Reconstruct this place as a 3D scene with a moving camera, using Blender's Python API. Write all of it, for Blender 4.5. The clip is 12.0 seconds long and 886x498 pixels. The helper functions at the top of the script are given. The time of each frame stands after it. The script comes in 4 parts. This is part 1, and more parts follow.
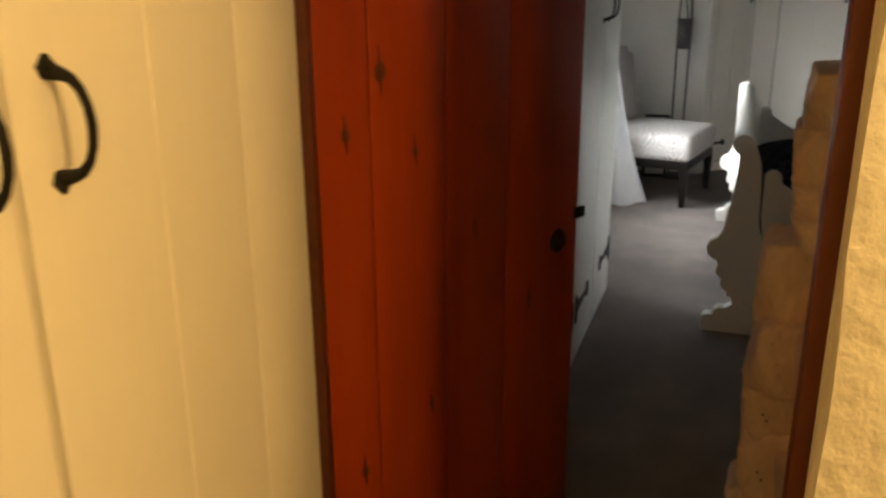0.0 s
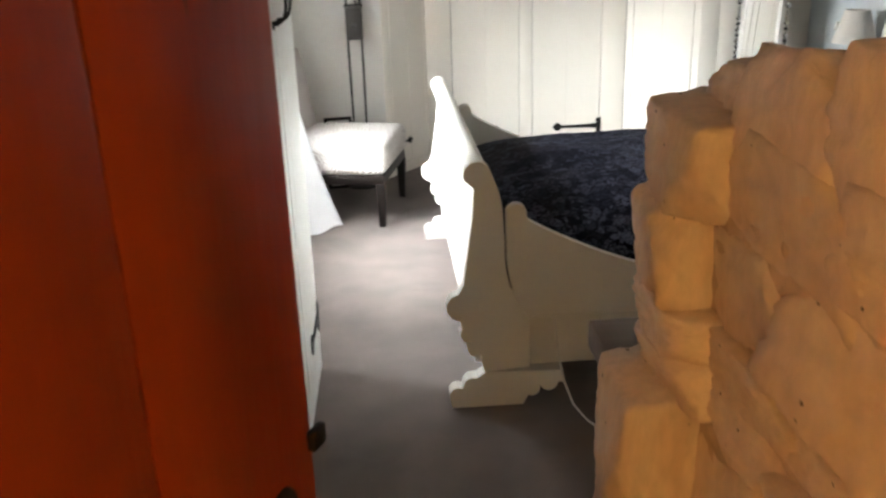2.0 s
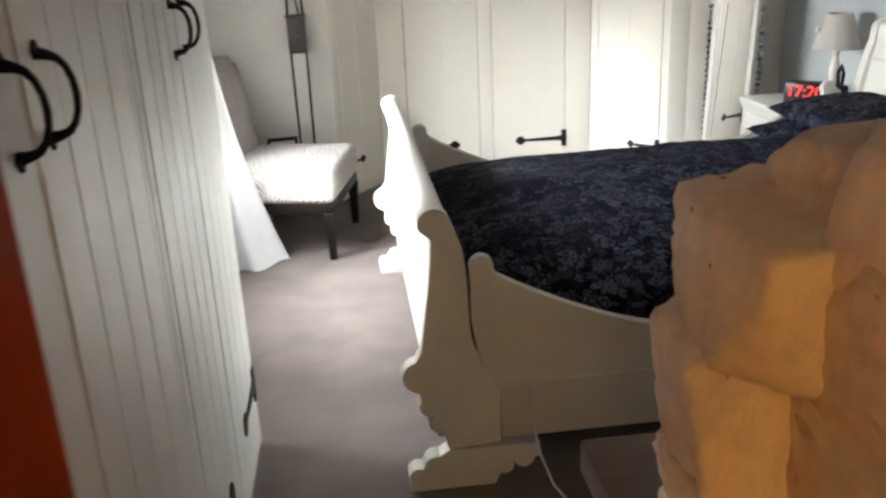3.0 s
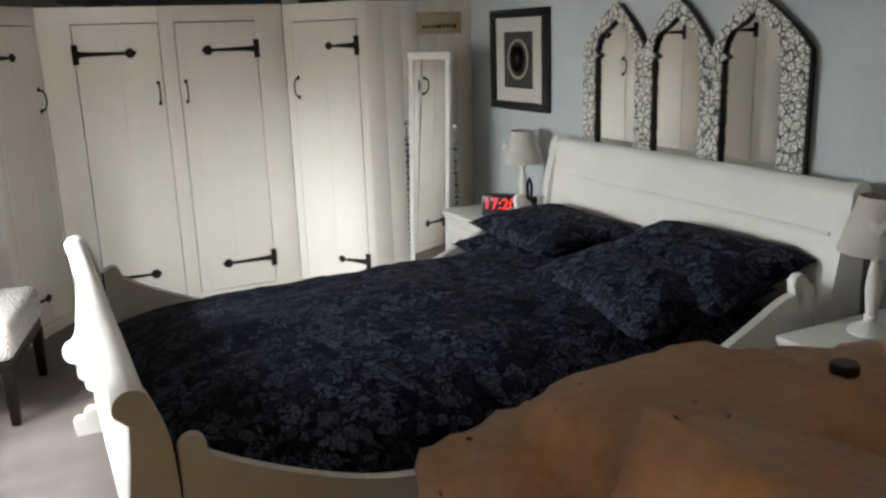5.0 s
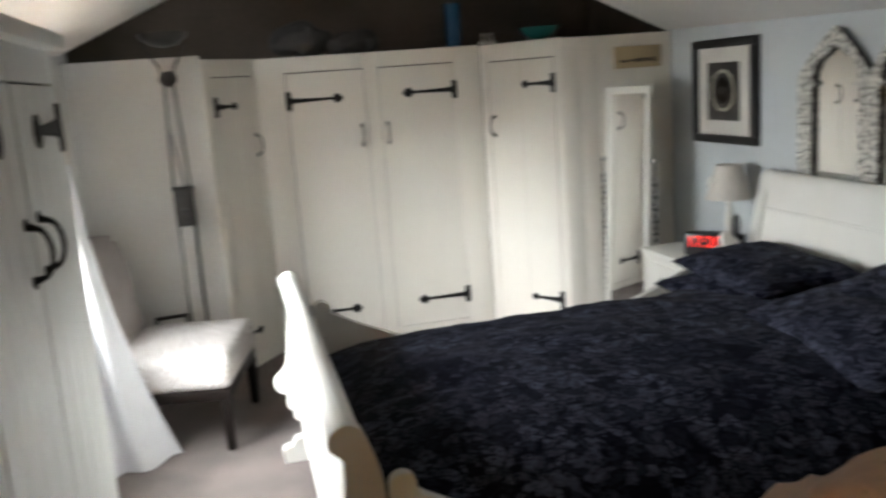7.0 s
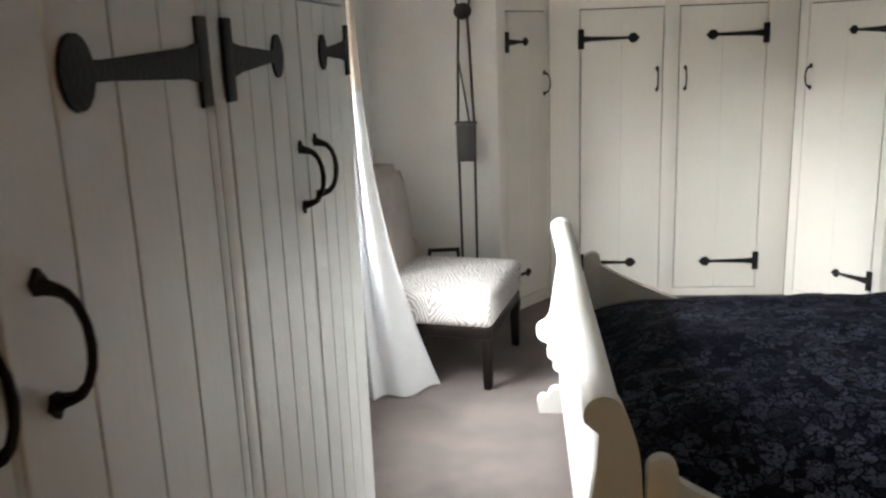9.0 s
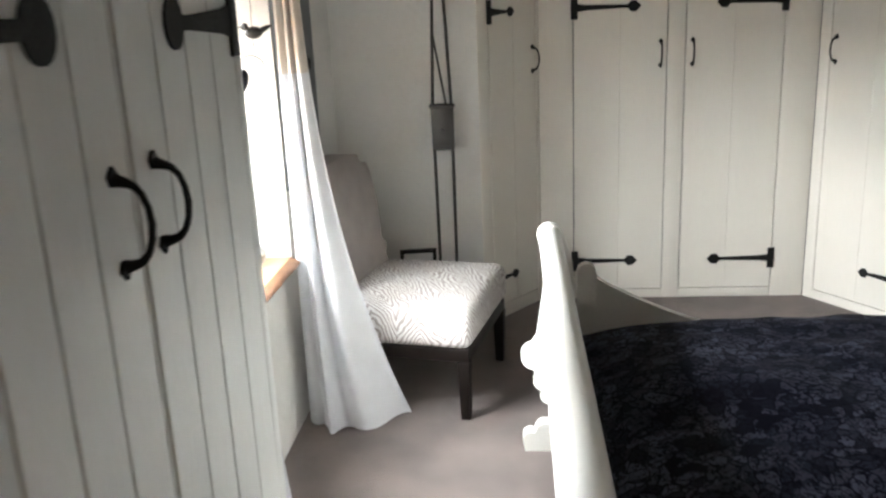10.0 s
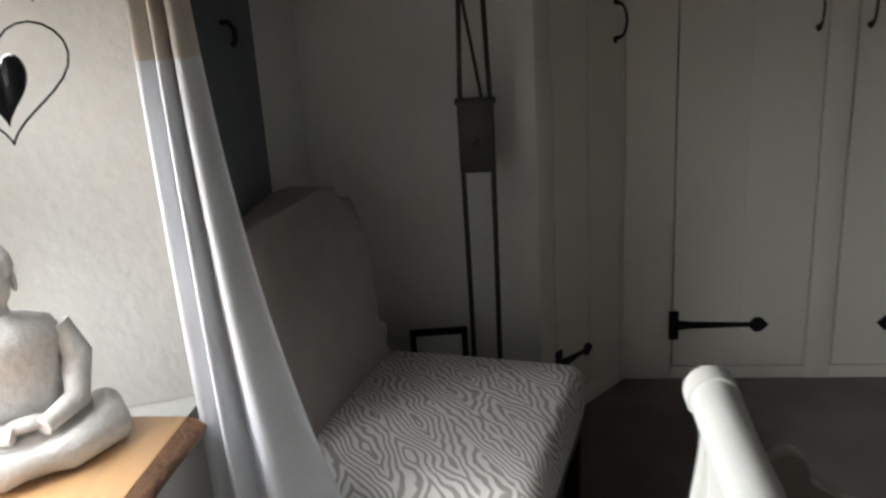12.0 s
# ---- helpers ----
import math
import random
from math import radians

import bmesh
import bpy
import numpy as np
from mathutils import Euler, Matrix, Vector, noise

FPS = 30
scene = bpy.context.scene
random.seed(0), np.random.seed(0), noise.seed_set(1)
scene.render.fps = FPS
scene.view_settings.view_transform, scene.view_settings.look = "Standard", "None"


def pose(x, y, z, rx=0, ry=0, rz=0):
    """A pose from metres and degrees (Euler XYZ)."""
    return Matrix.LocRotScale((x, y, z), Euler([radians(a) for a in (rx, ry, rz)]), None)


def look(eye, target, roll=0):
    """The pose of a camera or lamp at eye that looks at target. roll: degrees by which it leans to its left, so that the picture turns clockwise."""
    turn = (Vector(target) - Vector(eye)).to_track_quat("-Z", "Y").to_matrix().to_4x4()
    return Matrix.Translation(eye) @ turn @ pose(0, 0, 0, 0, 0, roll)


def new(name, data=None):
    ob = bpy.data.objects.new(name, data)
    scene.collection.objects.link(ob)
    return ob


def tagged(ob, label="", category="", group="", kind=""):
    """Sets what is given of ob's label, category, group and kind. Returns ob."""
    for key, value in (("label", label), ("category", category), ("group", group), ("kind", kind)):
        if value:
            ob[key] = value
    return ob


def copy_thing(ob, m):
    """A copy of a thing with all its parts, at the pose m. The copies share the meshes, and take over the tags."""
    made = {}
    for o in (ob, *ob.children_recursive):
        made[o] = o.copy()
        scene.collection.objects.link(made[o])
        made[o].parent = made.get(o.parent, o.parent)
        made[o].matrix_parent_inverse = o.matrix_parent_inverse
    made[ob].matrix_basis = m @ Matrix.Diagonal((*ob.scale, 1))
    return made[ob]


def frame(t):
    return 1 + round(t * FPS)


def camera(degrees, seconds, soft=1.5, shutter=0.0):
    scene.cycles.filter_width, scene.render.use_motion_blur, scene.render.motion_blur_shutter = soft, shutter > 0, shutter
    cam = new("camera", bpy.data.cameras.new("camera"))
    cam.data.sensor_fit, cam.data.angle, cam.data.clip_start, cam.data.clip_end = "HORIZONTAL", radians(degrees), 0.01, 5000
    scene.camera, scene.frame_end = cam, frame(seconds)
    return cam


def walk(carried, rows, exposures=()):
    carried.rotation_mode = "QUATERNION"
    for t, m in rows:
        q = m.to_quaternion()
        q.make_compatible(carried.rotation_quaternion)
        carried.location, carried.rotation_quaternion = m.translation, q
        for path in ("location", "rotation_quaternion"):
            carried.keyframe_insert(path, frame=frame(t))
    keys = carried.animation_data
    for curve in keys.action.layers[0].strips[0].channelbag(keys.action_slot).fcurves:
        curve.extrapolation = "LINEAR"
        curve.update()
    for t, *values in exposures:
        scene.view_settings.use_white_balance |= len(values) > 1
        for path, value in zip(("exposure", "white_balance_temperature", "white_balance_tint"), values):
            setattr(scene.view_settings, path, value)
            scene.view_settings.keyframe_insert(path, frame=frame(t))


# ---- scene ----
cam = camera(54.9, 12.0, soft=2.4, shutter=0.4)
PATH = [
    (0, (0.520, 0.279, 1.432), (-0.101, 2.076, 0.813), -0.4),
    (0.5, (0.466, 0.505, 1.420), (0.014, 2.346, 0.781), -0.9),
    (1, (0.434, 0.778, 1.425), (0.087, 2.635, 0.769), -1.4),
    (1.5, (0.368, 1.055, 1.428), (0.265, 2.938, 0.763), -0.1),
    (2, (0.308, 1.281, 1.442), (0.417, 3.160, 0.766), -1.9),
    (2.5, (0.322, 1.502, 1.453), (0.483, 3.375, 0.771), -2.7),
    (3, (0.369, 1.710, 1.455), (0.564, 3.581, 0.776), -2.6),
    (3.5, (0.407, 1.828, 1.458), (0.840, 3.662, 0.787), -0.9),
    (5.5, (0.428, 1.904, 1.574), (1.303, 3.648, 1.133), -2.5),
    (6, (0.418, 1.918, 1.578), (1.301, 3.662, 1.153), -2.4),
    (6.5, (0.410, 1.953, 1.582), (1.256, 3.718, 1.170), -2.5),
    (7, (0.384, 1.959, 1.557), (0.841, 3.867, 1.170), -4.2),
    (7.5, (0.389, 1.945, 1.544), (0.456, 3.909, 1.170), -4.8),
    (7.7, (0.386, 1.928, 1.542), (0.357, 3.892, 1.166), -4.7),
    (9.5, (0.419, 2.380, 1.526), (0.233, 4.305, 1.014), -2.2),
    (10, (0.455, 2.717, 1.515), (0.279, 4.636, 0.978), -2.6),
    (10.5, (0.422, 3.070, 1.490), (0.255, 4.977, 0.910), -2.8),
    (11, (0.363, 3.480, 1.468), (0.201, 5.387, 0.885), -3.4),
    (11.5, (0.357, 3.880, 1.472), (0.174, 5.776, 0.863), -3.1),
    (12, (0.304, 4.234, 1.436), (0.068, 6.124, 0.826), -3.6),
]
EXPOSURES = [(0.0, 0.8), (1.0, 1.3), (1.5, 1.9), (2.5, 2.3), (3.5, 1.8), (5.5, 1.55), (7.5, 1.65), (9.5, 1.65), (10.5, 1.1), (11.0, 0.3), (11.5, -0.1), (12.0, -0.55)]
walk(cam, [(t, look(eye, target, roll)) for t, eye, target, roll in PATH], EXPOSURES)


# ---- world and lights ----
world = bpy.data.worlds.new("world")
scene.world = world
world.use_nodes = True
wn = world.node_tree.nodes
sky = wn.new("ShaderNodeTexSky")
sky.sky_type, sky.sun_disc, sky.sun_elevation, sky.sun_rotation = "NISHITA", False, radians(19), radians(-130)
world.node_tree.links.new(sky.outputs["Color"], wn["Background"].inputs["Color"])
wn["Background"].inputs["Strength"].default_value = 0.15


def area(name, m, sx, sy, power, colour):
    data = bpy.data.lights.new(name, "AREA")
    data.shape, data.size, data.size_y, data.energy, data.color = "RECTANGLE", sx, sy, power, colour
    ob = new(name, data)
    ob.matrix_basis = m
    return ob


def spot_bulb(name, at, power, colour, radius=0.05):
    data = bpy.data.lights.new(name, "POINT")
    data.energy, data.color, data.shadow_soft_size = power, colour, radius
    ob = new(name, data)
    ob.location = at
    return ob


WARM = (1.0, 0.60, 0.19)
# broad bright sky low in the west, through the window
sun = new("sun", bpy.data.lights.new("sun", "SUN"))
sun.data.energy, sun.data.angle, sun.data.color = 4.0, radians(33), (0.96, 0.985, 1.0)
sun.matrix_basis = look((-10, -8.5, 4.5), (0, 0, 0))
daylight = area("window_daylight", look((-0.76, 4.88, 1.20), (0.36, 4.66, 0.20)), 1.20, 0.90, 34, (0.93, 0.97, 1.0))
daylight.data.spread = radians(116)
spot_bulb("hall_lamp", (1.61, 0.36, 1.95), 38, WARM, 0.07)


# ---- materials ----
def mat(name, base, rough=0.5, metal=0.0, vary=0.15, scale=6.0, bump=0.1, fine=120.0, second=None, stretch=(1, 1, 1), piece=0.0, spec=0.5, sheen=0.0):
    """A surface with broad variation towards `second`, a fine grain, and a relief."""
    m = bpy.data.materials.new(name)
    m.use_nodes = True
    n, l = m.node_tree.nodes, m.node_tree.links
    b = n["Principled BSDF"]
    b.inputs["Roughness"].default_value, b.inputs["Metallic"].default_value = rough, metal
    b.inputs["Specular IOR Level"].default_value = spec
    b.inputs["Sheen Weight"].default_value = sheen
    co = n.new("ShaderNodeTexCoord")
    mp = n.new("ShaderNodeMapping")
    mp.inputs["Scale"].default_value = stretch
    l.new(co.outputs["Object"], mp.inputs["Vector"])
    n1, n2 = n.new("ShaderNodeTexNoise"), n.new("ShaderNodeTexNoise")
    n1.inputs["Scale"].default_value, n1.inputs["Detail"].default_value = scale, 5
    n2.inputs["Scale"].default_value, n2.inputs["Detail"].default_value = fine, 4
    for k in (n1, n2):
        l.new(mp.outputs["Vector"], k.inputs["Vector"])
    second = second or tuple(c * 0.62 for c in base)
    ramp = n.new("ShaderNodeMapRange")
    ramp.inputs["From Min"].default_value, ramp.inputs["From Max"].default_value = 0.35, 0.72
    ramp.inputs["To Max"].default_value = min(1.0, vary * 4)
    l.new(n1.outputs["Fac"], ramp.inputs["Value"])
    mix = n.new("ShaderNodeMix")
    mix.data_type = "RGBA"
    mix.inputs["A"].default_value, mix.inputs["B"].default_value = (*base, 1), (*second, 1)
    l.new(ramp.outputs["Result"], mix.inputs["Factor"])
    grain = n.new("ShaderNodeMapRange")
    grain.inputs["To Min"].default_value, grain.inputs["To Max"].default_value = 1 - vary, 1 + vary
    l.new(n2.outputs["Fac"], grain.inputs["Value"])
    mul = n.new("ShaderNodeVectorMath")
    mul.operation = "SCALE"
    l.new(mix.outputs["Result"], mul.inputs[0])
    l.new(grain.outputs["Result"], mul.inputs["Scale"])
    out = mul.outputs["Vector"]
    if piece:
        inf = n.new("ShaderNodeObjectInfo")
        pr = n.new("ShaderNodeMapRange")
        pr.inputs["To Min"].default_value, pr.inputs["To Max"].default_value = 1 - piece, 1 + piece
        l.new(inf.outputs["Random"], pr.inputs["Value"])
        m2 = n.new("ShaderNodeVectorMath")
        m2.operation = "SCALE"
        l.new(out, m2.inputs[0])
        l.new(pr.outputs["Result"], m2.inputs["Scale"])
        out = m2.outputs["Vector"]
    l.new(out, b.inputs["Base Color"])
    if bump:
        bp = n.new("ShaderNodeBump")
        bp.inputs["Strength"].default_value, bp.inputs["Distance"].default_value = bump, 0.01
        add = n.new("ShaderNodeMath")
        add.inputs[1].default_value = 0.5
        add.operation = "MULTIPLY_ADD"
        l.new(n1.outputs["Fac"], add.inputs[0])
        l.new(n2.outputs["Fac"], add.inputs[2])
        l.new(add.outputs["Value"], bp.inputs["Height"])
        l.new(bp.outputs["Normal"], b.inputs["Normal"])
    return m


def damask(name):
    """Navy cotton with a woven pattern of leaves and flowers in a greyer blue."""
    m = mat(name, (0.008, 0.010, 0.030), 0.8, vary=0.2, fine=400, bump=0.15, spec=0.10)
    n, l = m.node_tree.nodes, m.node_tree.links
    b = n["Principled BSDF"]
    co = n.new("ShaderNodeTexCoord")

    def layer(kind, scale, lo, hi, distort=0.0, detail=3):
        t = n.new("ShaderNodeTexNoise" if kind == "noise" else "ShaderNodeTexVoronoi")
        t.inputs["Scale"].default_value = scale
        if kind == "noise":
            t.inputs["Detail"].default_value, t.inputs["Distortion"].default_value = detail, distort
        l.new(co.outputs["Object"], t.inputs["Vector"])
        r = n.new("ShaderNodeMapRange")
        r.inputs["From Min"].default_value, r.inputs["From Max"].default_value = lo, hi
        l.new(t.outputs["Fac"] if kind == "noise" else t.outputs["Distance"], r.inputs["Value"])
        return r.outputs["Result"]

    def both(op, a, c):
        k = n.new("ShaderNodeMath")
        k.operation = op
        l.new(a, k.inputs[0])
        l.new(c, k.inputs[1])
        return k.outputs["Value"]

    # curling leaves: bent cells of uneven tone, each set off by a dark line, with veins; blossoms among them
    bend = n.new("ShaderNodeTexNoise")
    bend.inputs["Scale"].default_value, bend.inputs["Detail"].default_value = 13, 2
    l.new(co.outputs["Object"], bend.inputs["Vector"])
    push = n.new("ShaderNodeVectorMath")
    push.operation, push.inputs[1].default_value = "MULTIPLY_ADD", (0.10, 0.10, 0.10)
    l.new(bend.outputs["Color"], push.inputs[0])
    l.new(co.outputs["Object"], push.inputs[2])

    def cells(scale, feature, socket, lo, hi):
        t = n.new("ShaderNodeTexVoronoi")
        t.feature = feature
        t.inputs["Scale"].default_value = scale
        l.new(push.outputs["Vector"], t.inputs["Vector"])
        r = n.new("ShaderNodeMapRange")
        r.inputs["From Min"].default_value, r.inputs["From Max"].default_value = lo, hi
        l.new(t.outputs[socket], r.inputs["Value"])
        return r.outputs["Result"]

    leaves = both("MULTIPLY", cells(26, "DISTANCE_TO_EDGE", "Distance", 0.03, 0.09), cells(26, "F1", "Color", 0.12, 0.80))
    petals = both("MULTIPLY", cells(58, "DISTANCE_TO_EDGE", "Distance", 0.04, 0.14), cells(9.5, "F1", "Distance", 0.34, 0.26))
    veins = layer("noise", 95, 0.36, 0.52, 1.2, 1)
    patch = layer("noise", 4.0, 0.10, 0.66, 0.0, 2)
    fac = both("MULTIPLY", both("MULTIPLY", both("MAXIMUM", leaves, petals), veins), patch)
    mx = n.new("ShaderNodeMix")
    mx.data_type = "RGBA"
    mx.inputs["A"].default_value, mx.inputs["B"].default_value = (0.0016, 0.0019, 0.0075, 1), (0.098, 0.106, 0.150, 1)
    l.new(fac, mx.inputs["Factor"])
    l.new(mx.outputs["Result"], b.inputs["Base Color"])
    return m


def zebra(name):
    """Off-white weave with taupe rippling stripes."""
    m = mat(name, (0.72, 0.70, 0.68), 0.85, vary=0.06, fine=500, bump=0.2)
    n, l = m.node_tree.nodes, m.node_tree.links
    co = n.new("ShaderNodeTexCoord")
    sep = n.new("ShaderNodeSeparateXYZ")
    l.new(co.outputs["Object"], sep.inputs["Vector"])
    nz = n.new("ShaderNodeTexNoise")
    nz.inputs["Scale"].default_value = 8
    l.new(co.outputs["Object"], nz.inputs["Vector"])

    def calc(op, p, q):
        k = n.new("ShaderNodeMath")
        k.operation = op
        for i, v in enumerate((p, q)):
            if isinstance(v, float):
                k.inputs[i].default_value = v
            else:
                l.new(v, k.inputs[i])
        return k.outputs["Value"]

    across = calc("ADD", sep.outputs["X"], sep.outputs["Y"])
    fold = calc("PINGPONG", across, 0.095)                   # V shapes side by side
    rise = calc("ADD", calc("MULTIPLY", fold, 1.5), calc("ADD", sep.outputs["Z"], calc("MULTIPLY", sep.outputs["Y"], 0.35)))
    wob = calc("ADD", rise, calc("MULTIPLY", nz.outputs["Fac"], 0.22))
    s = n.new("ShaderNodeMath")
    s.operation = "MULTIPLY"
    s.inputs[1].default_value = 185.0
    l.new(wob, s.inputs[0])
    sn = n.new("ShaderNodeMath")
    sn.operation = "SINE"
    l.new(s.outputs["Value"], sn.inputs[0])
    r = n.new("ShaderNodeMapRange")
    r.inputs["From Min"].default_value, r.inputs["From Max"].default_value = -0.1, 0.5
    l.new(sn.outputs["Value"], r.inputs["Value"])
    mx = n.new("ShaderNodeMix")
    mx.data_type = "RGBA"
    mx.inputs["A"].default_value, mx.inputs["B"].default_value = (0.66, 0.64, 0.62, 1), (0.34, 0.305, 0.285, 1)
    l.new(r.outputs["Result"], mx.inputs["Factor"])
    l.new(mx.outputs["Result"], n["Principled BSDF"].inputs["Base Color"])
    return m


def speckle(m, scale, size, colour):
    """Sparse small dark pits over a surface."""
    n, l = m.node_tree.nodes, m.node_tree.links
    b = n["Principled BSDF"]
    was = b.inputs["Base Color"].links[0].from_socket
    co, nz, vor = n.new("ShaderNodeTexCoord"), n.new("ShaderNodeTexNoise"), n.new("ShaderNodeTexVoronoi")
    nz.inputs["Scale"].default_value = 5.0
    vor.inputs["Scale"].default_value = scale
    l.new(co.outputs["Object"], nz.inputs["Vector"])
    l.new(co.outputs["Object"], vor.inputs["Vector"])
    r, r2, mul = n.new("ShaderNodeMapRange"), n.new("ShaderNodeMapRange"), n.new("ShaderNodeMath")
    r.inputs["From Min"].default_value, r.inputs["From Max"].default_value = size, size * 0.6
    r2.inputs["From Min"].default_value, r2.inputs["From Max"].default_value = 0.52, 0.60
    mul.operation = "MULTIPLY"
    l.new(vor.outputs["Distance"], r.inputs["Value"])
    l.new(nz.outputs["Fac"], r2.inputs["Value"])
    l.new(r.outputs["Result"], mul.inputs[0])
    l.new(r2.outputs["Result"], mul.inputs[1])
    mx = n.new("ShaderNodeMix")
    mx.data_type = "RGBA"
    mx.inputs["B"].default_value = (*colour, 1)
    l.new(was, mx.inputs["A"])
    l.new(mul.outputs["Value"], mx.inputs["Factor"])
    l.new(mx.outputs["Result"], b.inputs["Base Color"])
    return m


def crackle(name):
    """White mosaic chips with dark gaps."""
    m = mat(name, (0.6, 0.58, 0.54), 0.3, vary=0.1, bump=0.1)
    n, l = m.node_tree.nodes, m.node_tree.links
    co = n.new("ShaderNodeTexCoord")
    nz = n.new("ShaderNodeTexNoise")
    nz.inputs["Scale"].default_value = 16
    push = n.new("ShaderNodeVectorMath")
    push.operation, push.inputs[1].default_value = "MULTIPLY_ADD", (0.05, 0.05, 0.05)
    l.new(co.outputs["Object"], nz.inputs["Vector"])
    l.new(nz.outputs["Color"], push.inputs[0])
    l.new(co.outputs["Object"], push.inputs[2])
    r = n.new("ShaderNodeMath")
    r.operation = "MULTIPLY"
    for i, (scale, lo, hi) in enumerate(((27, 0.02, 0.09), (62, 0.0, 0.10))):
        vor = n.new("ShaderNodeTexVoronoi")
        vor.feature = "DISTANCE_TO_EDGE"
        vor.inputs["Scale"].default_value = scale
        l.new(push.outputs["Vector"], vor.inputs["Vector"])
        k = n.new("ShaderNodeMapRange")
        k.inputs["From Min"].default_value, k.inputs["From Max"].default_value = lo, hi
        l.new(vor.outputs["Distance"], k.inputs["Value"])
        l.new(k.outputs["Result"], r.inputs[i])
    mx = n.new("ShaderNodeMix")
    mx.data_type = "RGBA"
    mx.inputs["A"].default_value, mx.inputs["B"].default_value = (0.02, 0.018, 0.015, 1), (0.76, 0.74, 0.68, 1)
    l.new(r.outputs["Value"], mx.inputs["Factor"])
    l.new(mx.outputs["Result"], n["Principled BSDF"].inputs["Base Color"])
    return m


def plain(name, base, rough=0.5, metal=0.0, glow=0.0, glass=0.0):
    m = bpy.data.materials.new(name)
    m.use_nodes = True
    b = m.node_tree.nodes["Principled BSDF"]
    b.inputs["Base Color"].default_value = (*base, 1)
    b.inputs["Roughness"].default_value, b.inputs["Metallic"].default_value = rough, metal
    b.inputs["Transmission Weight"].default_value = glass
    if glow:
        b.inputs["Emission Color"].default_value, b.inputs["Emission Strength"].default_value = (*base, 1), glow
    return m


WHITE = mat("white_paint", (0.755, 0.725, 0.66), 0.42, vary=0.025, scale=3, bump=0.06, fine=60, stretch=(1, 1, 0.25))
COOLWHITE = mat("cool_white_paint", (0.79, 0.805, 0.785), 0.42, vary=0.03, scale=3, bump=0.08, fine=60, stretch=(1, 1, 0.25))
BEDWHITE = mat("bed_paint", (0.80, 0.79, 0.74), 0.38, vary=0.04, scale=4, bump=0.08, fine=90)
CREAM = mat("cream_plaster", (0.72, 0.68, 0.58), 0.7, vary=0.08, scale=5, bump=0.8, fine=35)
WALLW = mat("wall_white", (0.70, 0.69, 0.655), 0.8, vary=0.05, scale=3, bump=0.25, fine=40)
BLUE = mat("wall_blue_grey", (0.565, 0.60, 0.615), 0.8, vary=0.05, scale=3, bump=0.2, fine=50)
CEIL = mat("ceiling_white", (0.76, 0.76, 0.735), 0.85, vary=0.04, scale=3, bump=0.2, fine=40)
# near-black colour carries the shade of the unlit space over the wardrobes
LOFT_SHADE = mat("loft_shade_boards", (0.085, 0.068, 0.055), 0.85, vary=0.2, scale=3, bump=0.3, fine=30)
CARPET = mat("carpet_taupe", (0.185, 0.147, 0.132), 0.95, vary=0.36, scale=4.5, bump=0.9, fine=190, sheen=0.15)
DOORWOOD = mat("door_redwood", (0.29, 0.038, 0.004), 0.36, vary=0.22, scale=5, bump=0.12, fine=40, second=(0.14, 0.014, 0.0015), stretch=(1, 1, 0.08), piece=0.15, spec=0.3)
FRAMEWOOD = mat("frame_darkwood", (0.12, 0.022, 0.005), 0.4, vary=0.2, scale=6, bump=0.1, fine=40, stretch=(1, 1, 0.1))
IRON = mat("black_iron", (0.009, 0.009, 0.009), 0.55, 0.0, vary=0.2, scale=30, bump=0.3, fine=150, spec=0.22)
STONE = mat("pink_rubble_stone", (0.75, 0.555, 0.445), 0.65, vary=0.20, scale=2.6, bump=0.35, fine=9, second=(0.84, 0.71, 0.61), piece=0.06, stretch=(1.4, 1.4, 0.55))
speckle(STONE, 6.0, 0.12, (0.09, 0.045, 0.025))
MORTAR = mat("lime_mortar", (0.72, 0.53, 0.41), 0.9, vary=0.2, scale=9, bump=1.0, fine=40)
DAMASK = damask("navy_damask")
ZEBRA = zebra("zebra_fabric")
CRACKLE = crackle("mosaic_chips")
# colour of the door's knots, also of the painted shadow gap at its hinge
KNOT_GAPSHADE = mat("knot_wood_gap_shade", (0.085, 0.016, 0.003), 0.35, vary=0.2, scale=30, bump=0.1)
# dark leg wood, near black for shade under the seat and in door gaps
DARKLEG_GAPSHADE = mat("dark_leg_wood_gap_shade", (0.009, 0.006, 0.005), 0.4, spec=0.25, vary=0.2, scale=8, bump=0.1, stretch=(1, 1, 0.1))
CURTAIN = mat("curtain_cotton", (0.74, 0.75, 0.78), 0.85, vary=0.06, scale=9, bump=0.25, fine=300)
# bluish shade of the wall between window and corner, as a colour
WALLSHADE = mat("blue_grey_wall_shade", (0.10, 0.115, 0.125), 0.6, vary=0.12, scale=6, bump=0.1, stretch=(1, 1, 0.2))
BACKCLOTH = mat("taupe_weave", (0.40, 0.36, 0.34), 0.9, vary=0.08, scale=12, bump=0.25, fine=400)
CURTAINBAND = mat("curtain_band", (0.62, 0.55, 0.47), 0.85, vary=0.1, scale=9, bump=0.25, fine=300)
SILLWOOD = mat("sill_pine", (0.56, 0.34, 0.17), 0.35, vary=0.2, scale=4, bump=0.15, fine=30, second=(0.38, 0.19, 0.08), stretch=(1, 0.1, 1))
BARK = mat("bark_brown", (0.16, 0.075, 0.035), 0.7, vary=0.3, scale=14, bump=0.6, fine=60)
TABLEWOOD = mat("table_wood", (0.16, 0.10, 0.07), 0.45, vary=0.2, scale=5, bump=0.15, fine=40, stretch=(0.1, 1, 1))
MIRROR = plain("mirror_glass", (0.86, 0.87, 0.85), 0.02, 1.0)
